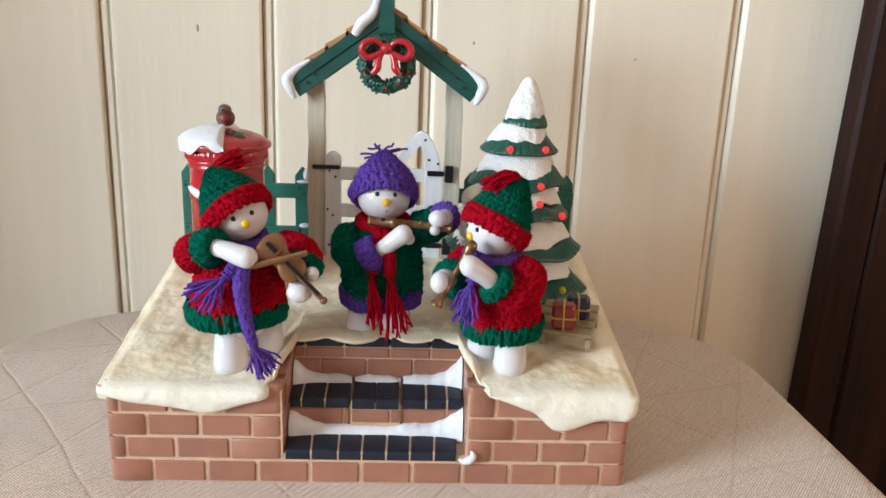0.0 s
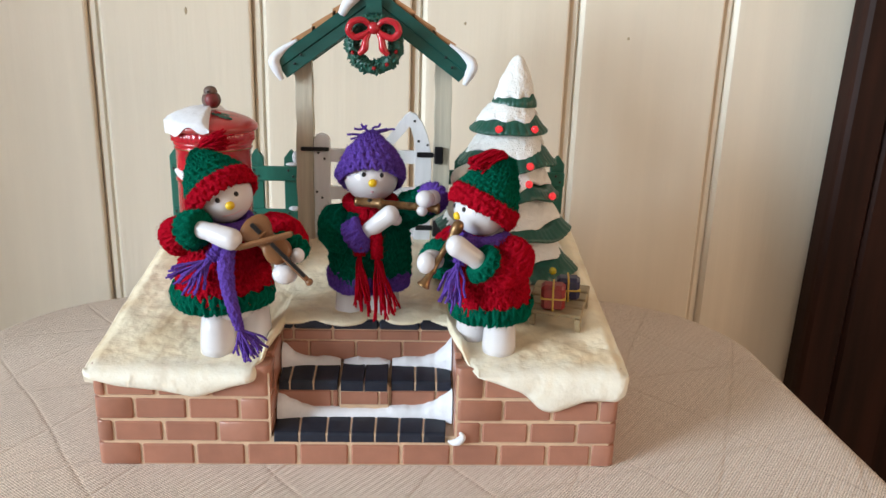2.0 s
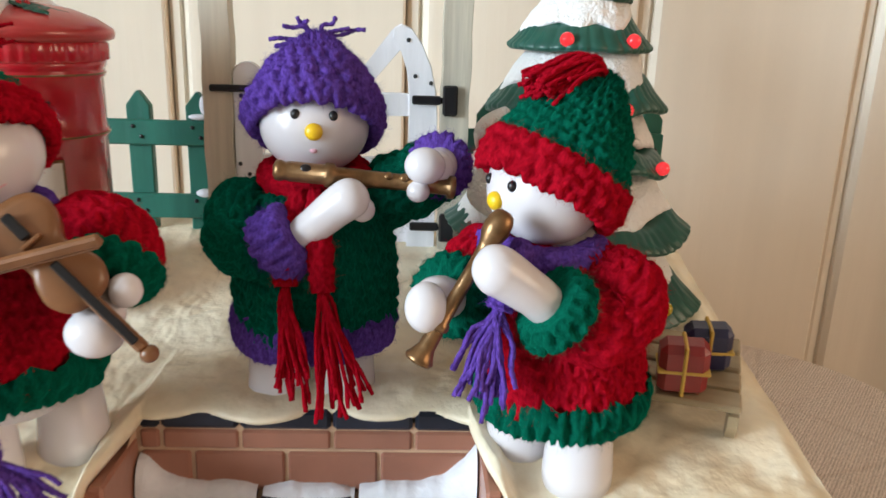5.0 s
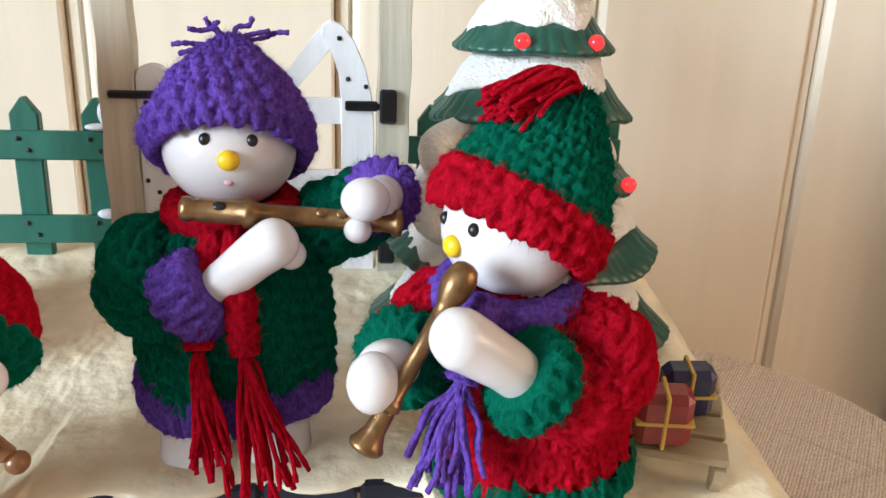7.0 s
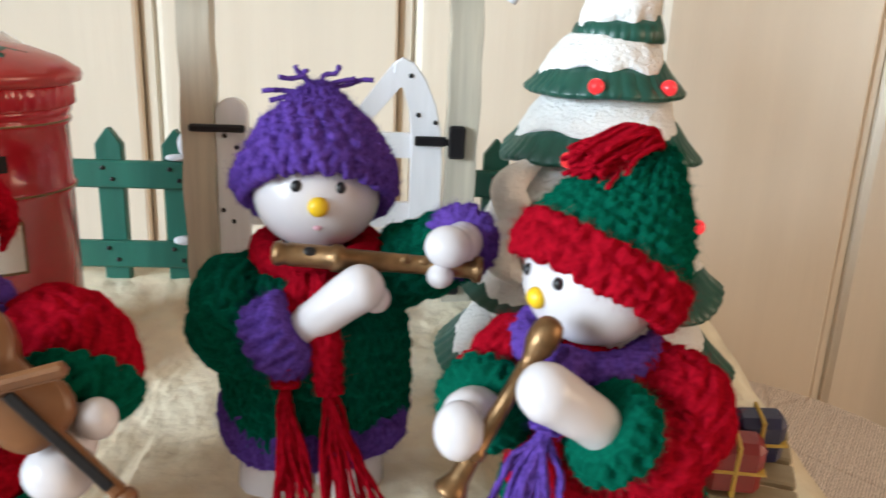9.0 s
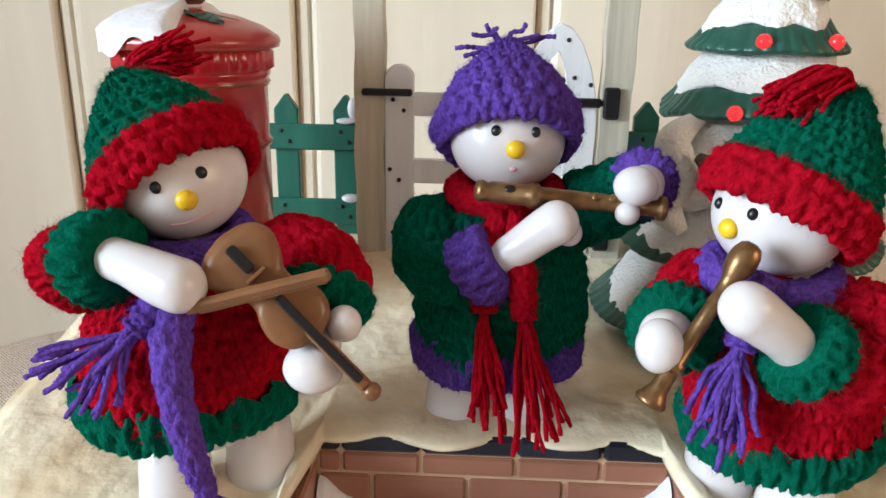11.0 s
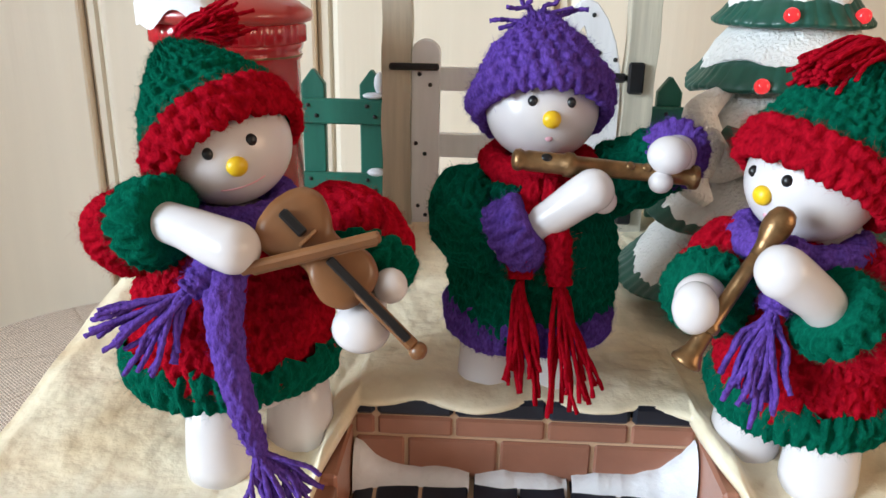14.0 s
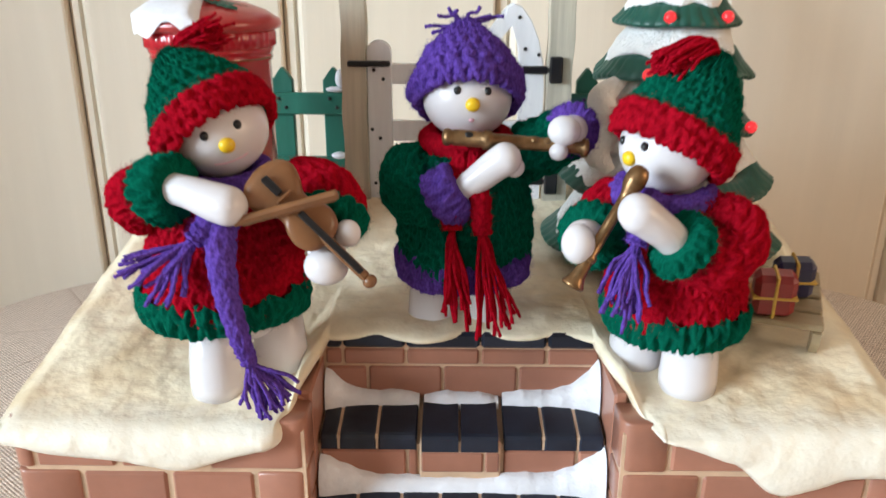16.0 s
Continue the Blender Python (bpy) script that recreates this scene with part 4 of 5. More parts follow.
def fir_tree():
    o = (0.0795, 0.1050, ground(0.105) - 0.002)
    b = holder("fir_tree", o, "moulded green fir tree with snowy tiers and coloured lights", "christmas tree")
    z = lambda w: w - o[2]
    # top, bottom, radius above, radius below
    tiers = [(0.1992, 0.1718, 0.0022, 0.0128, 0), (0.1738, 0.1572, 0.0108, 0.0226, 1), (0.1605, 0.1388, 0.0140, 0.0286, 2), (0.1425, 0.1205, 0.0170, 0.0322, 3), (0.1240, 0.0995, 0.0200, 0.0408, 4), (0.1030, 0.0762, 0.0235, 0.0458, 5)]
    nu = 260
    ph = np.arange(nu) / nu * 2 * math.pi
    for top, bot, r0, r1, k in tiers:
        wob = 1 + (0.028 * np.sin(ph * 3 + k * 1.7) + 0.018 * np.sin(ph * 5 + k)) * (0.3 if k < 2 else 0.9)
        dz = (0.0016 * np.sin(ph * 4 + k * 2.1) + 0.0010 * np.sin(ph * 7 + k)) * (0.12 if k < 2 else 0.7)
        h = top - bot
        band = (0.0046, 0.0066, 0.0068, 0.0058, 0.0058, 0.0076)[k]
        # the snow has drawn back on the flank away from the drift
        band = band + (0.0035, 0.0055, 0.0050, 0.0, 0.0022, 0.0080)[k] * np.exp(-((ph - radians(336 if k < 3 else 348)) / 0.36) ** 2)
        nr = 24 + 8 * k
        ridge = np.abs(np.sin(ph * nr / 2 + 0.6 * np.sin(ph * 7))) ** 0.6 * (0.034 if k < 3 else 0.018) - 0.012
        rows = []
        flank = lambda up: r1 + (r0 - r1) * np.clip(up / h, 0, 1) ** (0.85 if k else 1.05)
        for dzz, rr, rd in ((0.0012, r1 * 0.60, 0), (0.0002, r1 * 0.90, 0), (0.0, r1 * 0.965, 0.5), (0.0006, r1 * 0.995, 1), (0.0016, r1, 1), (band * 0.6, flank(band * 0.6) + 0.0009, 1), (band, flank(band) + 0.0008, 1), (band + 0.0015, flank(band) - 0.0014, 0.2), (band + 0.003, r0 * 0.7, 0)):
            q = rr * wob * (1 + ridge * rd)
            rows.append(np.stack([q * np.cos(ph), q * np.sin(ph), z(bot + dzz) + dz], -1))
        Geo().grid(np.array(rows) + (0.0030 * (k == 0), 0, 0), wrap=True, cap0=True, cap1=True).make("branch_tier", M["tree"], b)
        # snow cap of this tier with an uneven lower edge
        edge = band + 0.0010 * np.sin(ph * 5 + k * 1.3) + 0.0013 * np.sin(ph * 3 + k) + 0.0007 * np.sin(ph * 9 + 2 * k)
        if k == 3:
            edge = edge - 0.0050 * np.exp(-((ph - radians(215)) / 0.40) ** 2) + 0.0040 * np.exp(-((ph - radians(305)) / 0.30) ** 2)
        if k in (4, 5):
            edge = edge - 0.0032 * np.exp(-((ph - radians(235)) / 0.30) ** 2)
        if k >= 3:
            edge = edge - 0.0045 * np.exp(-((ph - radians(195)) / 0.55) ** 2)
        fold = np.exp(-((ph - radians(222)) / 0.62) ** 4) * (k == 3)
        edge = edge - 0.0062 * fold
        rows = []
        for f in np.linspace(0, 1, 22):
            hh = edge + (h - edge) * f
            t = np.clip(hh / h, 0, 1)
            rr = r1 + (r0 - r1) * t ** (0.85 if k else 1.05)
            rr = rr + 0.0012 * np.sin(math.pi * min(1, f * 1.0)) + 0.0002 + 0.0006 * min(1, f * 8)
            rr = rr + 0.0024 * fold * (1 + 0.5 * np.sin(ph * 9 + f * 5))
            if f == 0:
                rr = rr * 0.93
            rows.append(np.stack([rr * wob * np.cos(ph), rr * wob * np.sin(ph), z(bot) + hh + dz * (1 - f)], -1))
        if k == 0:
            rows.append(np.stack([0.0010 * np.cos(ph), 0.0010 * np.sin(ph), np.full(nu, z(top + 0.0014))], -1))
        p = np.array(rows)
        nz = vnoise(p, 260, k) * 0.0008
        p[..., :2] *= (1 + nz / np.maximum(0.004, np.linalg.norm(p[..., :2], axis=-1)))[..., None]
        p[..., 0] += 0.0030 * (k == 0) + 0.0008 * np.linspace(0, 1, len(p))[:, None]
        Geo().grid(p, wrap=True, cap1=True).make("snow_cap", M["treesnow"], b, label="grainy white snow lying on a tier")
    # broad folds of snow on the left flank
    g = Geo()
    g.tube(spline([(-0.0205, -0.0160, z(0.1400)), (-0.0285, -0.0190, z(0.1330)), (-0.0262, -0.0215, z(0.1240)), (-0.0300, -0.0235, z(0.1150)), (-0.0250, -0.0250, z(0.1080))], 30), [0.0020, 0.0052, 0.0048, 0.0056, 0.0020], nu=18)
    g.make("snow_fold", M["treesnow"], b)
    g = Geo()
    g.tube(spline([(-0.0235, -0.0265, z(0.1300)), (-0.0185, -0.0300, z(0.1265)), (-0.0120, -0.0325, z(0.1222)), (-0.0055, -0.0330, z(0.1180))], 24), [0.0014, 0.0040, 0.0040, 0.0014], nu=14)
    g.make("twig", M["tree"], b)
    for x, y, zz, rr, m in ((0.07265, 0.0866, 0.1607, 0.0218, "light"), (0.0931, 0.0866, 0.1608, 0.0218, "light"), (0.0908, 0.0764, 0.1412, 0.0282, "light"), (0.1050, 0.0850, 0.1232, 0.0320, "light"), (0.0890, 0.0740, 0.1320, 0.0325, "light"), (0.0650, 0.0740, 0.1245, 0.0378, "light"), (0.0650, 0.0800, 0.1418, 0.0282, "light"), (0.1042, 0.0677, 0.0838, 0.0452, "yellowlight")):
        d = np.array([x, y]) - np.array([o[0], o[1]])
        d /= np.linalg.norm(d)
        Geo().ball((d[0] * rr, d[1] * rr, z(zz)), 0.0022, nu=14, nv=10).make("lamp", M[m], b, label="small round coloured tree light")


# ---------------------------------------------------------------- sled and gifts


def sled_and_gifts():
    m = pose(0.1050, 0.0490, ground(0.0490) - 0.0008, 11.3, 0, -20)
    s = holder("sled", (0, 0, 0), "small grey-brown slatted timber sled on the snow", "sled", mtx=m)
    for k in range(4):
        Geo().box(-0.0150, 0.0150, -0.0165 + k * 0.0088, -0.0165 + k * 0.0088 + 0.0072, 0.0100, 0.0122, 0.0005).make("slat", M["sled"], s, smooth=False)
    for x in (-0.0125, 0.0120):
        o = [(-0.0172, 0.0098), (-0.0172, 0.0060), (-0.0135, 0.0000), (-0.0105, 0.0000), (-0.0105, 0.0068), (0.0120, 0.0068), (0.0120, 0.0), (0.0165, 0.0), (0.0180, 0.0098)]
        p = np.array([[(x + d, a, z) for a, z in o] for d in (0.0, 0.0026)])
        Geo().grid(p, wrap=True, cap0=True, cap1=True, flip=True).make("runner", M["sled"], s, smooth=False)

    def gift(name, label, mtx, w, d, h, mat):
        g0 = holder(name, (0, 0, 0), label, "gift", "gifts on the sled", mtx=mtx)
        Geo().box(-w, w, -d, d, 0, 2 * h, 0.0018).make("box", M[mat], g0, smooth=False)
        e = 0.00035
        Geo().box(-0.0005, 0.0005, -d - e, d + e, -e * 0, 2 * h + e, 0.0003).make("ribbon", M["ribbon"], g0, smooth=False)
        Geo().box(-w - e, w + e, -d - e, d + e, h - 0.0005, h + 0.0005, 0.0003).make("ribbon", M["ribbon"], g0, smooth=False)

    up = m @ pose(0, 0, 0.0122)
    gift("gift_box", "dark red gift box tied with gold ribbon on the sled", up @ pose(-0.0006, -0.0116, 0, 0, 0, 8), 0.0063, 0.0040, 0.0074, "giftred")
    gift("gift_box", "navy blue gift box tied with gold ribbon on the sled", up @ pose(0.0052, 0.0000, 0, 0, 0, 12), 0.0062, 0.0038, 0.0068, "giftblue")

# ---------------------------------------------------------------- knitted musicians


def stitch(su, sv, rib=0.0):
    """Height, 0 to 1, of crochet: each stitch two short plump legs in a V, rows set off sideways, no two alike."""
    sv = sv + 0.09 * np.sin(su * 0.9 + 1.3) + 0.06 * np.sin(su * 2.3)
    best = np.zeros(np.broadcast(su, sv).shape)
    row0 = np.floor(sv)
    for dr in (-1, 0, 1):
        row = row0 + dr
        s = su + 0.43 * row + 0.08 * np.sin(row * 3.1 + su * 0.5)
        col0 = np.floor(s)
        for dc in (-1, 0, 1):
            col = col0 + dc
            j1 = np.sin(col * 12.9898 + row * 78.233)
            j2 = np.sin(col * 39.346 + row * 11.135)
            x, y = s - col - 0.5 - 0.10 * j2, sv - row - 0.5 - 0.12 * j1
            for sgn in (-1, 1):
                ang = sgn * (0.50 - 0.30 * rib) + 0.30 * j2
                px, py = x - sgn * 0.235, y
                p = px * np.cos(ang) - py * np.sin(ang)
                q = px * np.sin(ang) + py * np.cos(ang)
                h = 1 - (p / 0.255) ** 2 - (q / (0.66 + 0.14 * rib)) ** 2
                # the two plies of the yarn show as a shallow slanting furrow
                ply = 0.88 + 0.12 * np.cos(11 * q + 19 * p)
                best = np.maximum(best, np.sqrt(np.clip(h, 0, 1)) * ply * (0.82 + 0.18 * j1))
    return best


def knit_round(prof, cols, rows, amp, at=(0, 0, 0), mtx=None, squash=1.0, rib=0.0, seed=0.0, per=8):
    """A knitted surface of revolution; prof: (radius, height) from bottom to top."""
    prof = np.asarray(prof, float)
    ln = np.r_[0, np.cumsum(np.linalg.norm(np.diff(prof, axis=0), axis=1))]
    nv, nu = rows * per + 1, cols * per
    t = np.linspace(0, 1, nv)
    pr = spline(np.c_[prof, 0 * prof[:, 0]], 200)
    l2 = np.r_[0, np.cumsum(np.linalg.norm(np.diff(pr, axis=0), axis=1))]
    r = np.interp(t * l2[-1], l2, pr[:, 0])
    h = np.interp(t * l2[-1], l2, pr[:, 1])
    tr, th = np.gradient(r), np.gradient(h)
    nn = np.hypot(tr, th) + 1e-12
    nr, nh = th / nn, -tr / nn
    u = np.arange(nu) / nu
    d = stitch(u[None] * cols, (t * rows)[:, None] + 0 * u[None], rib) * amp
    ph = 2 * math.pi * u
    lum = 1 + 0.018 * np.sin(3 * ph + seed)[None] * np.sin(t * 5 + seed)[:, None] + 0.012 * np.sin(7 * ph + 2 * seed + 4 * t[:, None])
    d = d + 0.0004 * np.sin(u[None] * cols * 4.1 + t[:, None] * rows * 5.3) * np.sin(u[None] * cols * 1.9 - t[:, None] * rows * 3.7)
    rr = r[:, None] * lum + nr[:, None] * d
    hh = h[:, None] + nh[:, None] * d
    p = np.stack([rr * np.cos(ph), rr * np.sin(ph) * squash, hh + 0 * ph], -1) + np.asarray(at, float)
    return xf(p, mtx) if mtx is not None else p


def knit_tube(pts, radii, cols, rows, amp, rib=0.0, per=8):
    path = spline(pts, rows * per + 1)
    fr, s = frames(path)
    r = np.interp(np.linspace(0, 1, len(path)), np.linspace(0, 1, len(radii)), radii)
    u = np.arange(cols * per) / (cols * per)
    d = stitch(u[None] * cols, np.linspace(0, rows, len(path))[:, None] + 0 * u[None], rib) * amp
    a = 2 * math.pi * u
    return path[:, None] + (fr[0][:, None] * np.cos(a)[None, :, None] + fr[1][:, None] * np.sin(a)[None, :, None]) * (r[:, None] + d)[..., None]


def fuzz(name, grids, mat, parent, count, seed, length=0.0010):
    """Loose wool fibres standing off a knitted surface."""
    rnd = np.random.RandomState(seed)
    g = Geo()
    for p in grids:
        n = max(8, int(1.7 * count * p.shape[0] * p.shape[1] / sum(q.shape[0] * q.shape[1] for q in grids)))
        c = p.reshape(-1, 3).mean(0)
        j, i = rnd.randint(1, p.shape[0] - 1, n), rnd.randint(0, p.shape[1] - 1, n)
        du = p[j, (i + 1) % p.shape[1]] - p[j, i - 1]
        dv = p[j + 1, i] - p[j - 1, i]
        nm = np.cross(du, dv)
        nm /= np.linalg.norm(nm, axis=1)[:, None] + 1e-12
        nm *= np.sign(((p[j, i] - c) * nm).sum(1))[:, None] + 1e-9
        ln = length * rnd.uniform(0.5, 1.5, n)
        d1 = nm * 0.55 + rnd.normal(0, 0.7, (n, 3))
        d2 = d1 + rnd.normal(0, 0.7, (n, 3))
        side = np.cross(d1, rnd.normal(0, 1, (n, 3)))
        side /= np.linalg.norm(side, axis=1)[:, None] + 1e-12
        w = 0.000017
        a = p[j, i]
        b = a + d1 * (ln * 0.45)[:, None]
        e = b + d2 * (ln * 0.45)[:, None]
        vs = np.stack([a - side * w, a + side * w, b - side * w, b + side * w, e], 1).reshape(-1, 3)
        fs = []
        for k in range(n):
            q = 5 * k
            fs += [(q, q + 1, q + 3, q + 2), (q + 2, q + 3, q + 4)]
        g.poly(vs, fs)
    return tagged(g.make(name, mat, parent), kind="stuff")


def yarn(g, pts, r=0.00075, n=22, mat=0):
    """One two-ply strand."""
    g.tube(spline(pts, n), r, mat, nu=8, shape=lambda u, s: 0.58 + 0.58 * np.abs(np.cos(2 * math.pi * u + s * 1900)))


def tassel(name, parent, mat, root, ends, seed, r=0.00075, sag=0.0015, label="", arch=0.0, many=1):
    rnd = random.Random(seed)
    g = Geo()
    root = np.array(root)
    for e in [q for q in ends for k in range(many)]:
        e = np.array(e) + np.array([rnd.gauss(0, 1), rnd.gauss(0, 1), rnd.gauss(0, 1.6)]) * 0.0009 * (many > 1)
        mid = (root + e) / 2 + np.array([rnd.uniform(-1, 1) * sag, rnd.uniform(-1, 1) * sag, rnd.uniform(0, 1) * sag + arch])
        st = root + np.array([rnd.uniform(-1, 1), rnd.uniform(-1, 1), rnd.uniform(-1, 1)]) * 0.0007
        w1, w2 = (np.array([rnd.uniform(-1, 1) for k in range(3)]) * 0.0006 for k in range(2))
        yarn(g, [st, st * 0.65 + mid * 0.35 + w1, mid, mid * 0.45 + e * 0.55 + w2, e + np.array([rnd.uniform(-1, 1), rnd.uniform(-1, 1), 0]) * 0.0006], r)
    return g.make(name, mat, parent, label=label)


def mm(*p):
    return np.array(p, float) / 1000


def hat(spec, m, label):
    """m: the hat's frame, its origin at the head's middle and z along its axis."""
    h = holder("knitted_hat", (0, 0, 0), label, "hat", "knitted hats", mtx=m)
    crown, brim = M[spec["crown"]], M[spec["brim"]]
    top = spec["top"]
    prof = [(0.0156, 0.0070), (0.0150, 0.0106), (0.0130, 0.0156), (0.0097, top * 0.68), (0.0060, top * 0.84), (0.0030, top * 0.95), (0.0012, top)]
    p = knit_round(prof, 26, 9, 0.0013, seed=1.0, per=12)
    bend = spec.get("bend", (0, 0))
    f = np.clip((p[..., 2] - 0.009) / (top - 0.009), 0, 1) ** 2
    p[..., 0] += bend[0] * f
    p[..., 1] += bend[1] * f
    Geo().grid(p, wrap=True, cap1=True).make("crown", crown, h)
    pb = knit_round([(0.0143, 0.0010), (0.0160, 0.0004), (0.0173, 0.0034), (0.0171, 0.0066), (0.0158, 0.0086)], 24, 3, 0.0015, rib=0.1, seed=2.0, per=12)
    Geo().grid(pb, wrap=True).make("brim", brim, h)
    # lining closes the hat above the head
    Geo().lathe([(0.0147, 0.0014), (0.0152, 0.0060), (0.0140, 0.0125), (0.0085, 0.0185), (0.0005, 0.0205)], nu=32).make("lining", crown, h)
    fuzz("fuzz", [p], crown, h, 11000, 3)
    fuzz("fuzz", [pb], brim, h, 6500, 4)
    root = np.array([bend[0], bend[1], top - 0.0010])
    ends = [root + mm(*e) for e in spec["ends"]]
    if spec.get("bundle"):
        c, sp, n = spec["bundle"]
        rnd = random.Random(9)
        ends = [root + mm(*[c[i] + rnd.gauss(0, sp[i]) for i in range(3)]) for k in range(n)]
    tassel("tassel", h, M[spec["tassel"]], root, ends, 7, spec.get("yarn", 0.0007), sag=spec.get("sag", 0.0015), arch=spec.get("arch", 0.0))
    return h


def snowman(spec):
    o = Vector(spec["at"])
    # figure: one plain mesh with painted features
    g = Geo()
    for fx, fy in spec["feet"]:
        g.lathe([(0.0084, -0.003), (0.0086, 0.002), (0.0080, 0.010), (0.0074, 0.0165), (0.0040, 0.0185)], 0, 32, mm(fx, fy, 0))
    hm = Matrix.Translation(mm(*spec["head"])) @ Euler([radians(a) for a in spec["head_turn"]], "XYZ").to_matrix().to_4x4()
    g.lathe([(0.011, 0.016), (0.014, 0.03), (0.012, 0.05), (0.007, 0.062)], 0, 24)
    hr = np.array((0.0138, 0.0132, 0.0125))
    g.ball((0, 0, 0), hr, 0, 48, 36, hm)

    def on_face(ax, az, lift=0.0):
        a, e = radians(ax), radians(az)
        d = np.array([math.sin(a) * math.cos(e), -math.cos(a) * math.cos(e), math.sin(e)])
        return d * hr + d * lift

    for s in (-1, 1):
        g.ball(on_face(s * 20, 15, -0.0003), (0.0012, 0.0012, 0.0013), 1, 14, 10, hm)
    g.ball(on_face(0, -3, 0.0002), (0.0022, 0.0017, 0.0021), 2, 18, 12, hm)
    if spec.get("smile"):
        pts = [on_face(a, -27 + 0.006 * a * a, 0.0000) for a in np.linspace(-22, 22, 14)]
        g.tube(xf(np.array(pts), hm), 0.00022, 3, 6)
    else:
        g.ball(on_face(0, -25, -0.0002), (0.0010, 0.0005, 0.0008), 3, 10, 8, hm)
    for pts, rad in spec["arms"]:
        path = spline([mm(*q) for q in pts], 110)
        t = np.linspace(0, 1, 110)
        rr = np.interp(t, np.linspace(0, 1, len(rad)), rad) / 1000
        # rounded fingertip
        left = np.r_[np.cumsum(np.linalg.norm(np.diff(path, axis=0), axis=1)[::-1])[::-1], 0]
        rr = rr * np.sqrt(np.clip(1 - np.clip(1 - left / rad[-1] * 1000, 0, 1) ** 2, 0.004, 1))
        g.tube(path, rr, 0, 22)
    for c, r in spec["hand_balls"]:
        g.ball(mm(*c), mm(*r), 0, 24, 18)
    fig = g.make("snowman_figurine", [M["skin"], M["nail"], M["nose"], M["blush"]])
    fig.location = o
    tagged(fig, spec["label"], "snowman figurine", "snowman musicians")

    base_m = Matrix.Translation(o)
    sw = holder("knitted_sweater", (0, 0, 0), spec["sweater_label"], "sweater", "knitted sweaters", mtx=base_m)
    main, trim = M[spec["main"]], M[spec["trim"]]
    prof = spec["torso"]
    p = knit_round([mm(*q) for q in prof], 34, 10, 0.0015, at=mm(*spec["torso_at"]), seed=spec["seed"], per=11)
    zt = np.clip((p[..., 2] - mm(*prof[0])[1]) / 0.05, 0, 1)
    p[..., 0] += spec["lean"][0] / 1000 * zt
    p[..., 1] += spec["lean"][1] / 1000 * zt
    Geo().grid(p, wrap=True, cap1=True).make("torso", main, sw)
    fuzz("fuzz", [p], main, sw, 13000, 11)
    r0, z0 = prof[0]
    ph = knit_round([mm(r0 - 4, z0 - 1.6), mm(r0 - 0.8, z0 - 2.6), mm(r0 + 0.9, z0 - 1.0), mm(r0 + 1.3, z0 + 2.4), mm(r0 + 0.7, z0 + 6.2)], 32, 2, 0.0024, at=mm(*spec["torso_at"]), rib=0.3, seed=spec["seed"], per=8)
    # the hem meets the body in a zigzag of stitches
    zig = np.abs(((np.arange(ph.shape[1]) / 8.0) % 2) - 1)
    ph[-5:, :, 2] += (zig[None] - 0.5) * 0.0028 * np.linspace(0.2, 1, 5)[:, None]
    Geo().grid(ph, wrap=True).make("hem", trim, sw)
    fuzz("fuzz", [ph], trim, sw, 5000, 12)
    for pts, rad, cpts, crad in spec["sleeves"]:
        ps = knit_tube([mm(*q) for q in pts], np.array(rad) / 1000, 13, 6, 0.0019, per=11)
        sl = Geo().grid(ps, wrap=True, cap0=True, cap1=True).make("sleeve", main, sw)
        pc = knit_tube([mm(*q) for q in cpts], np.array(crad) / 1000 * 1.08, 12, 2, 0.0026, rib=0.3, per=8)
        Geo().grid(pc, wrap=True, cap0=True, cap1=True).make("cuff", trim, sl)
        fuzz("fuzz", [ps], main, sw, 4500, 13)
        fuzz("fuzz", [pc], trim, sw, 2200, 14)

    sc = holder("knitted_scarf", (0, 0, 0), spec["scarf_label"], "scarf", "knitted scarves", mtx=base_m)
    sm = M[spec["scarf"]]
    hx, hy, hz = spec["head"]
    a = np.linspace(0, 2 * math.pi, 25)
    ring = np.stack([hx + 11.6 * np.cos(a), hy + 1 + 11.2 * np.sin(a), hz - 13.2 + 1.3 * np.sin(a)], -1) / 1000
    pr = knit_tube(ring, [0.0031] * 5, 7, 22, 0.0010, per=5)
    Geo().grid(pr, wrap=True).make("wrap", sm, sc)
    fuzz("fuzz", [pr], sm, sc, 2400, 15)
    for k, (pts, rad, ends) in enumerate(spec["tails"]):
        pt = knit_tube([mm(*q) for q in pts], np.array(rad) / 1000, 7, max(3, len(pts) * 3), 0.0010, per=6)
        tl = Geo().grid(pt, wrap=True, cap0=True, cap1=True).make("tail", sm, sc)
        fuzz("fuzz", [pt], sm, sc, 1600, 16 + k)
        tassel("fringe", tl, sm, mm(*pts[-1]), [mm(*e) for e in ends], 21 + k, 0.00056, many=3)
    hat(spec["hat"], base_m @ hm @ Euler([radians(v) for v in spec["hat"]["tilt"]], "XYZ").to_matrix().to_4x4() @ Matrix.Translation((0, 0, -spec["hat"].get("drop", 0.0020))), spec["hat"]["label"])


def instrument_frame(a, b, up=(0, -1, 0.4)):
    """Frame with x from a to b and z as near up as it goes."""
    a, b = Vector(a), Vector(b)
    x = (b - a).normalized()
    z = Vector(up)
    z = (z - x * z.dot(x)).normalized()
    y = z.cross(x)
    return Matrix.Translation(a) @ Matrix((x, y, z)).transposed().to_4x4()


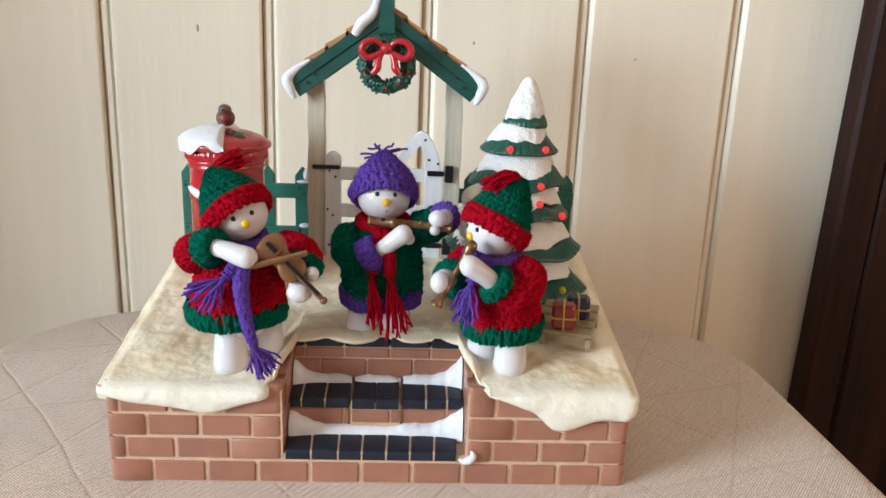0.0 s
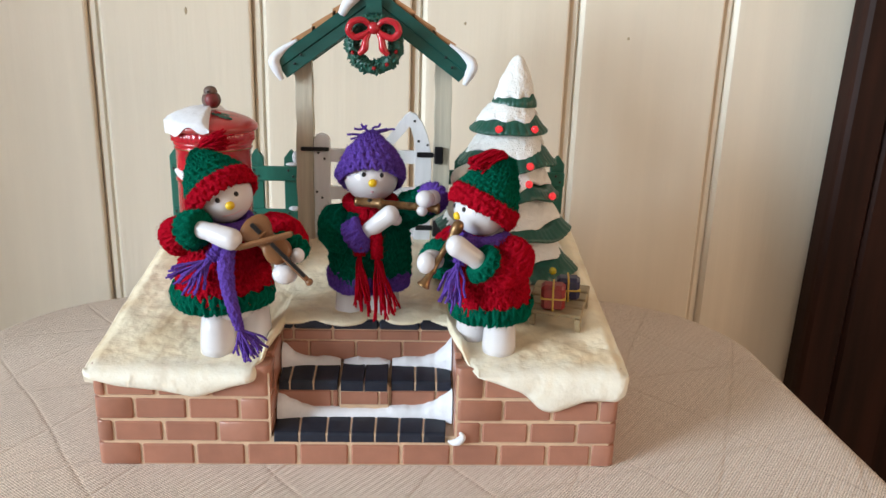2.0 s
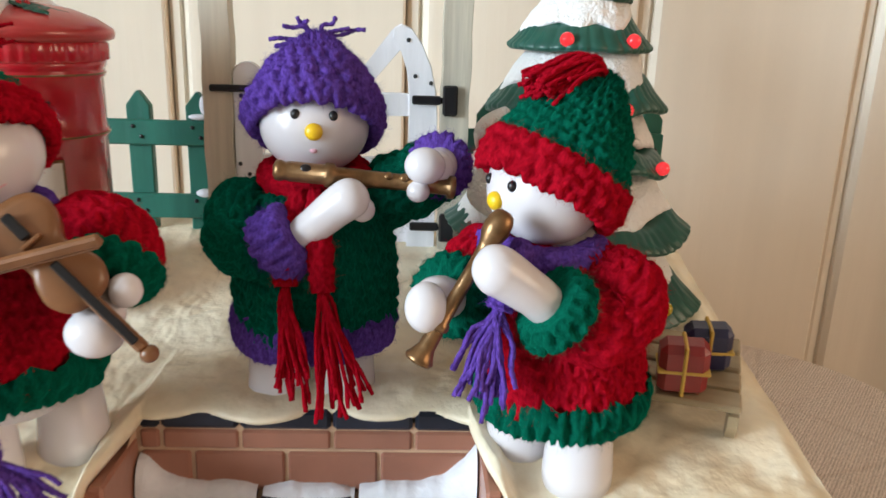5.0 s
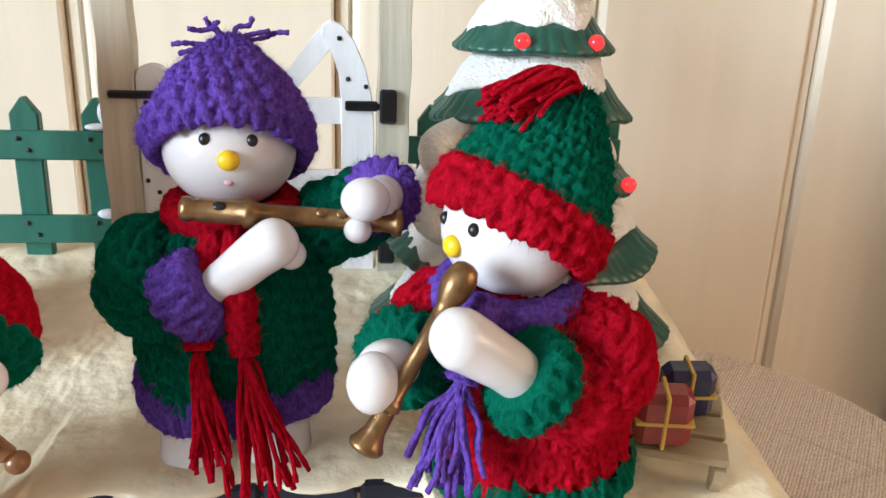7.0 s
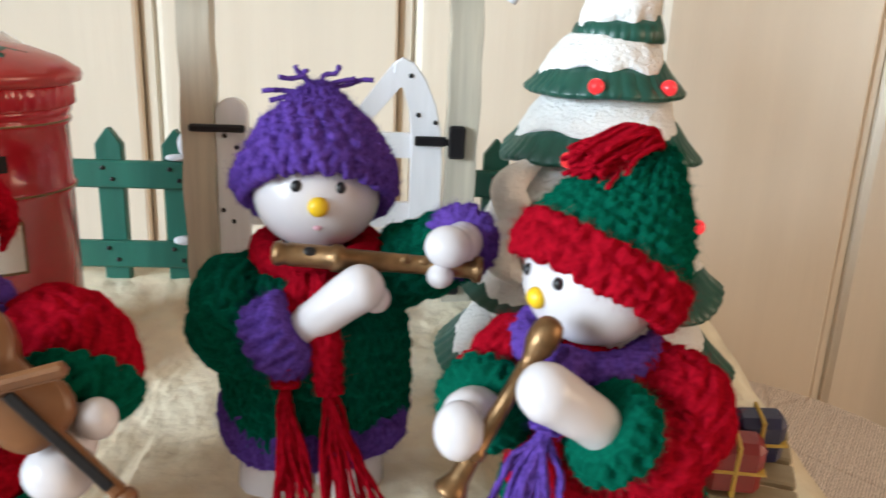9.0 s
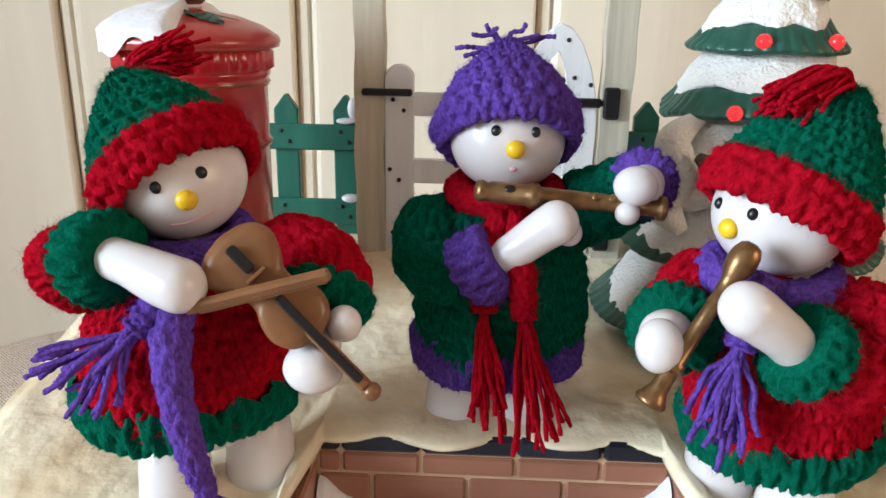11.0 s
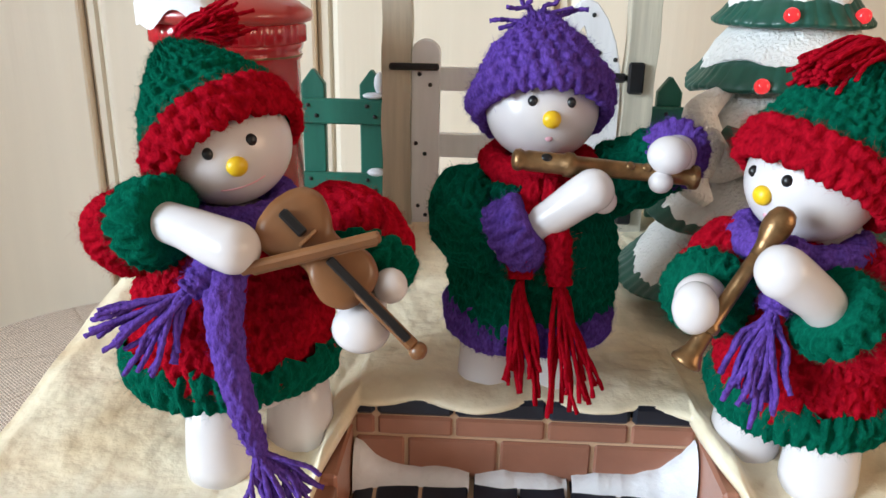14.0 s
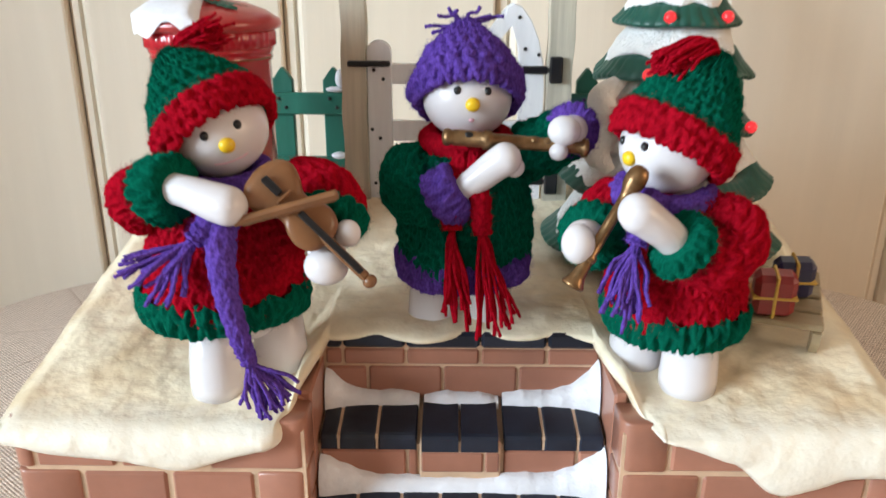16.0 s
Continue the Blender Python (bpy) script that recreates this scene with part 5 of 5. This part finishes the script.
def violin(a, b):
    m = instrument_frame(a, b, (-0.12, -0.76, 0.64))
    v = holder("violin", (0, 0, 0), "small brown varnished violin held by the snowman", "violin", mtx=m)
    out = []
    L = 0.0250
    shape = spline([(0, 0.10, 0), (0.03, 0.55, 0), (0.10, 0.88, 0), (0.22, 1.0, 0), (0.36, 0.84, 0), (0.46, 0.62, 0), (0.56, 0.60, 0), (0.66, 0.76, 0), (0.80, 0.84, 0), (0.93, 0.66, 0), (0.985, 0.38, 0), (1.0, 0.12, 0)], 60)
    for t, w, _ in shape:
        out.append((t * L, w * 0.0075))
    ring = [(x, w) for x, w in out] + [(x, -w) for x, w in out[::-1]]
    rows = []
    for z, k in ((-0.0030, 0.90), (-0.0026, 0.97), (0.0008, 0.97), (0.0010, 1.02), (0.0018, 1.02), (0.0026, 0.85), (0.0030, 0.4)):
        rows.append([(L / 2 + (x - L / 2) * k, y * k, z) for x, y in ring])
    Geo().grid(np.array(rows), wrap=True, cap0=True, cap1=True).make("body", M["violin"], v)
    Geo().box(0.0225, 0.0385, -0.0013, 0.0013, 0.0002, 0.0030, 0.0006).make("neck", M["violin"], v, smooth=False)
    Geo().box(0.0150, 0.0365, -0.0009, 0.0009, 0.0033, 0.0044, 0.0003).make("fingerboard", M["black"], v, smooth=False)
    Geo().box(0.0025, 0.0085, -0.0011, 0.0010, 0.0030, 0.0042, 0.0004).make("tailpiece", M["black"], v, smooth=False)
    Geo().box(0.0092, 0.0100, -0.0022, 0.0022, 0.0028, 0.0048, 0.0002).make("bridge", M["violin"], v, smooth=False)
    g = Geo().ball((0.0396, 0, 0.0012), (0.0018, 0.0019, 0.0020))
    g.make("scroll", M["violin"], v)


def bow_stick(a, b):
    m = instrument_frame(a, b, (0, -0.5, 0.85))
    ln = (Vector(b) - Vector(a)).length
    w = holder("violin_bow", (0, 0, 0), "brown wooden bow laid across the violin", "violin bow", mtx=m)
    Geo().box(0, ln, -0.0009, 0.0009, -0.0013, 0.0013, 0.0005).make("stick", M["violin"], w, smooth=False)
    Geo().box(0.002, ln - 0.001, -0.0007, 0.0007, -0.0019, -0.0012, 0.0003).make("hair", M["violin"], w, smooth=False)


def flute(a, b):
    m = instrument_frame(a, b, (0, -0.75, 0.65))
    ln = (Vector(b) - Vector(a)).length
    f = holder("flute", (0, 0, 0), "bronze painted flute held to the mouth", "flute", mtx=m)
    rot = pose(0, 0, 0, 0, 90, 0)
    q = [(0.0012, 0), (0.0023, 0.0005), (0.0026, 0.0016), (0.0021, 0.0028), (0.0024, 0.0036), (0.0024, 0.0118), (0.0029, 0.0122), (0.0029, 0.0140), (0.0022, 0.0146), (0.0019, ln * 0.78), (0.0025, ln * 0.79), (0.0025, ln * 0.83), (0.0020, ln * 0.84), (0.0020, ln * 0.95), (0.0028, ln * 0.96), (0.0028, ln - 0.0003), (0.0016, ln)]
    Geo().lathe(q, nu=24, mtx=rot).make("tube", M["gold"], f)
    Geo().ball((0.0075, 0, 0.0023), (0.0013, 0.0010, 0.0005), nu=14, nv=8).make("mouth_hole", M["black"], f)
    for k in range(3):
        Geo().ball((ln * 0.62 + k * 0.0038, 0.0002, 0.0021), (0.0011, 0.0011, 0.0006), nu=12, nv=8).make("key", M["gold"], f)


def clarinet(a, b):
    m = instrument_frame(a, b)
    ln = (Vector(b) - Vector(a)).length
    f = holder("clarinet", (0, 0, 0), "bronze painted clarinet with a flared bell", "clarinet", mtx=m)
    rot = pose(0, 0, 0, 0, 90, 0)
    q = [(0.0010, -0.0006), (0.0020, 0.0000), (0.0027, 0.0015), (0.0029, 0.0034), (0.0026, 0.0052), (0.0019, 0.0068), (0.0016, 0.0078), (0.0015, 0.0100)]
    Geo().lathe(q, nu=28, mtx=rot).make("mouthpiece", M["gold"], f)
    q = [(0.0014, 0.0066), (0.0015, ln * 0.45), (0.0016, ln * 0.72), (0.0021, ln * 0.73), (0.0021, ln * 0.77), (0.0016, ln * 0.78)]
    Geo().lathe(q, nu=28, mtx=rot).make("tube", M["gold"], f)
    q = [(0.0015, ln * 0.775), (0.0017, ln * 0.79), (0.0019, ln * 0.90), (0.0027, ln * 0.955), (0.0032, ln * 0.975), (0.0031, ln * 0.99), (0.0029, ln), (0.0019, ln - 0.0006), (0.0016, ln - 0.004)]
    Geo().lathe(q, nu=28, mtx=rot).make("bell", M["gold"], f)


def musicians():
    v = dict(
        at=(-0.0660, 0.0210, 0.0580), feet=[(-5.5, -6), (10.5, 6.5)], head=(-0.5, -1, 75.5), head_turn=(4, -16, 23), smile=True, seed=0.4,
        label="white plastic snowman playing a violin, with a yellow nose", sweater_label="red crocheted sweater with green hem and cuffs", scarf_label="purple knitted scarf with long fringed ends",
        main="knitred", trim="knitgreen", scarf="knitpurple", torso_at=(-3.0, 0, 0), lean=(3, -1),
        torso=[(22.4, 26), (22.6, 30), (21.8, 37), (20.2, 45), (17.6, 51), (15.0, 57), (9.0, 60.5)],
        arms=[([(-8, 0, 50), (-16, -9, 58), (-12, -17, 63.5), (-3, -23, 64), (5, -27, 62.6), (13, -29.5, 61.0)], [4.0, 4.0, 4.0, 4.2, 5.0, 5.3]), ([(10, 0, 52), (26, -5, 56), (30, -14, 52), (31, -20, 48), (31, -25, 45)], [4.0, 4.2, 4.4, 5.0, 5.4])],
        hand_balls=[((31.5, -25, 45), (5.8, 5.2, 5.0)), ((37, -22, 53), (3.4, 3.2, 3.6))],
        sleeves=[([(-10, 2, 52), (-20, -4, 55), (-20.5, -12, 59.5), (-15, -16, 62.5)], [6.6, 7.6, 7.4, 6.2], [(-14.5, -15.5, 62), (-10.5, -18, 63.5), (-6.5, -20.5, 64)], [6.8, 7.6, 6.2]),
                 ([(14, 3, 54), (24, -1, 58), (31, -8, 57), (31, -12, 54)], [8.5, 9.0, 8.0, 6.8], [(31, -10.5, 55.5), (31, -13.5, 53), (31, -16, 51)], [7.8, 8.2, 6.4])],
        tails=[([(6, -15, 62), (2, -23.5, 56), (-2, -27, 52)], [2.8, 3.2, 1.8], [(-14, -31, 45), (-11, -31.5, 42), (-20, -30, 45), (-17, -31, 41), (-13, -31, 39), (-9, -31.5, 38), (-18, -30, 48), (-5, -31, 40)]),
               ([(7, -15, 62), (5, -25, 53), (6, -29, 40), (9, -30.5, 27), (11, -30, 19)], [2.6, 3.5, 2.8, 2.2, 1.5], [(12, -31, 4), (15, -32, 5), (18.5, -31, 6), (21, -29, 8), (10, -31, 6), (23, -28, 10), (13.5, -31.5, 3), (17, -31, 4)])],
        hat=dict(crown="knitgreen", brim="knitred", tassel="knitred", top=0.0300, bend=(0.000, 0.0), tilt=(-40, -13, 0), drop=0.0026, ends=[], bundle=((13, 1.0, -0.5), (2.4, 2.4, 2.0), 190), sag=0.0020, yarn=0.00046, label="green crocheted hat with red brim and tassel"))
    f = dict(
        at=(0.0010, 0.0500, 0.0640), feet=[(-9, -1), (9, -1)], head=(1.5, 0, 74.5), head_turn=(-2, 2, 6), seed=1.3,
        label="white plastic snowman playing a flute, with a yellow nose", sweater_label="green crocheted sweater with purple hem and cuffs", scarf_label="red knitted scarf with long fringed ends",
        main="knitgreen", trim="knitpurple", scarf="knitred", torso_at=(1, 0, 0), lean=(1, 0),
        torso=[(19.6, 20), (20.6, 25), (21.0, 34), (20.4, 43), (18.4, 50), (15.0, 56), (9.0, 60.0)],
        arms=[([(-8, 0, 52), (-16, -12, 48), (-6, -17, 46.5), (2, -20.5, 52), (10, -23, 59), (16, -24, 63)], [3.8, 3.8, 3.8, 4.1, 4.7, 5.2]), ([(10, 0, 53), (26, 0, 60), (33, -7, 66), (32, -12, 66), (30, -16, 67)], [3.8, 4.0, 4.2, 4.8, 5.2])],
        hand_balls=[((29.5, -17, 67.5), (4.9, 4.8, 4.4)), ((28, -18, 61.5), (2.8, 2.6, 2.6)), ((15, -21, 57.5), (3.0, 3.0, 3.0))],
        sleeves=[([(-10, 2, 53), (-17, -5, 52), (-15.5, -14, 47), (-8.5, -18, 46)], [6.6, 7.4, 7.2, 6.4], [(-7.0, -18.3, 46.5), (-3.5, -19.5, 49), (0, -20.4, 51.6)], [6.9, 7.1, 5.8]),
                 ([(14, 3, 54), (23, 2, 58), (31, -2, 63), (33, -5, 65)], [8.5, 8.5, 7.5, 6.8], [(33, -3, 64.5), (33.5, -6, 66), (33, -9, 66.5)], [6.0, 6.3, 5.2])],
        tails=[([(0, -14, 60), (-3, -21, 48), (-3, -24, 39)], [2.2, 2.8, 2.2], [(-5, -26, 13), (-2, -27, 12), (-4, -26, 18), (1, -27, 15), (3, -27, 11)]),
               ([(3, -14, 60), (5, -22, 48), (6, -25, 38)], [2.2, 2.8, 2.2], [(8, -28, 10), (11, -28, 8), (14.5, -27, 9), (6, -28, 7), (16, -26, 13)])],
        hat=dict(crown="knitpurple", brim="knitpurple", tassel="knitpurple", top=0.0280, bend=(0.0, 0.0), tilt=(-33, 0, 0), ends=[(-11, -2, -4), (-9, -3, 1), (-6, -3, 4), (8, -2, 3), (13, -1, 3), (5, -3, 5), (-3, -4, 3), (-12, 1, 0)], yarn=0.0006, label="purple crocheted pointed hat with loose yarn ends"))
    r = dict(
        at=(0.0640, 0.0240, 0.0585), feet=[(-7.5, 7), (5.5, -6.5)], head=(-6.5, -4, 71.0), head_turn=(5, 0, -64), seed=2.2,
        label="white plastic snowman playing a clarinet, with a yellow nose", sweater_label="red crocheted sweater with green hem and cuffs", scarf_label="purple knitted scarf with short fringed ends",
        main="knitred", trim="knitgreen", scarf="knitpurple", torso_at=(1, -1, 0), lean=(-4, -3),
        torso=[(18.8, 19.5), (19.2, 25), (19.2, 33), (18.2, 42), (16.2, 49), (13.6, 55), (9.0, 58.5)],
        arms=[([(4, -4, 50), (8, -17, 49), (-4, -22, 48), (-12, -26, 54), (-19, -28, 59), (-24, -29, 61)], [4.0, 4.2, 4.4, 4.6, 5.2, 5.6]), ([(-8, 0, 50), (-20, 0, 50), (-26, -9, 47), (-30, -16, 49), (-33, -22, 50)], [3.8, 4.0, 4.2, 4.8, 5.0])],
        hand_balls=[((-33, -23.5, 49.5), (4.5, 4.7, 5.4))],
        sleeves=[([(9, -7, 51), (10, -15, 49), (4.5, -19.5, 45.5), (-3.5, -22.3, 47)], [7.8, 8.8, 8.6, 7.4], [(-4.5, -23.0, 48), (-6.5, -23.9, 49.7), (-8.5, -24.7, 51.4)], [7.2, 7.4, 6.4]),
                 ([(-12, 5, 53), (-20, 2, 52), (-25, -3, 48), (-26, -8, 47)], [7.0, 7.0, 6.6, 6.0], [(-25.5, -6, 47.5), (-27, -9.5, 47), (-28.5, -12.5, 47.5)], [7.4, 7.8, 6.2])],
        tails=[([(-13, -15, 61), (-16, -21, 55), (-18, -23, 49)], [2.6, 3.0, 2.2], [(-24, -27.5, 35), (-18, -28, 33), (-26, -27, 33), (-23, -28, 31), (-20, -28, 29), (-17, -28, 31), (-14, -28, 34), (-28, -26, 38), (-21, -27, 36)])],
        hat=dict(crown="knitgreen", brim="knitred", tassel="knitred", arch=0.0035, top=0.0310, bend=(0.0, 0.001), tilt=(-36, 0, 0), ends=[], bundle=((-1.0, -14.5, -10.0), (2.3, 2.2, 1.5), 210), sag=0.0018, yarn=0.00048, label="green crocheted hat with red brim and tassel"))
    for s in (v, f, r):
        snowman(s)
    ov, of, orr = (np.array(s["at"]) for s in (v, f, r))
    violin(ov + mm(14.5, -22, 69), ov + mm(41, -27, 43.5))
    bow_stick(ov + mm(9.5, -29.5, 58), ov + mm(36, -29, 65.5))
    flute(of + mm(-6, -18.5, 66), of + mm(37, -15, 62))
    clarinet(orr + mm(-17.5, -21, 69), orr + mm(-34.5, -26, 38.5))


room()
table()
base()
pillar_box()
fence("picket_fence", [-0.1255, -0.0973, -0.0753, -0.0534], -0.1285, -0.0480, True)
fence("picket_fence", [0.0560, 0.0780, 0.1000, 0.1185], 0.0478, 0.1230, False)
arch()
gate()
fir_tree()
sled_and_gifts()
musicians()
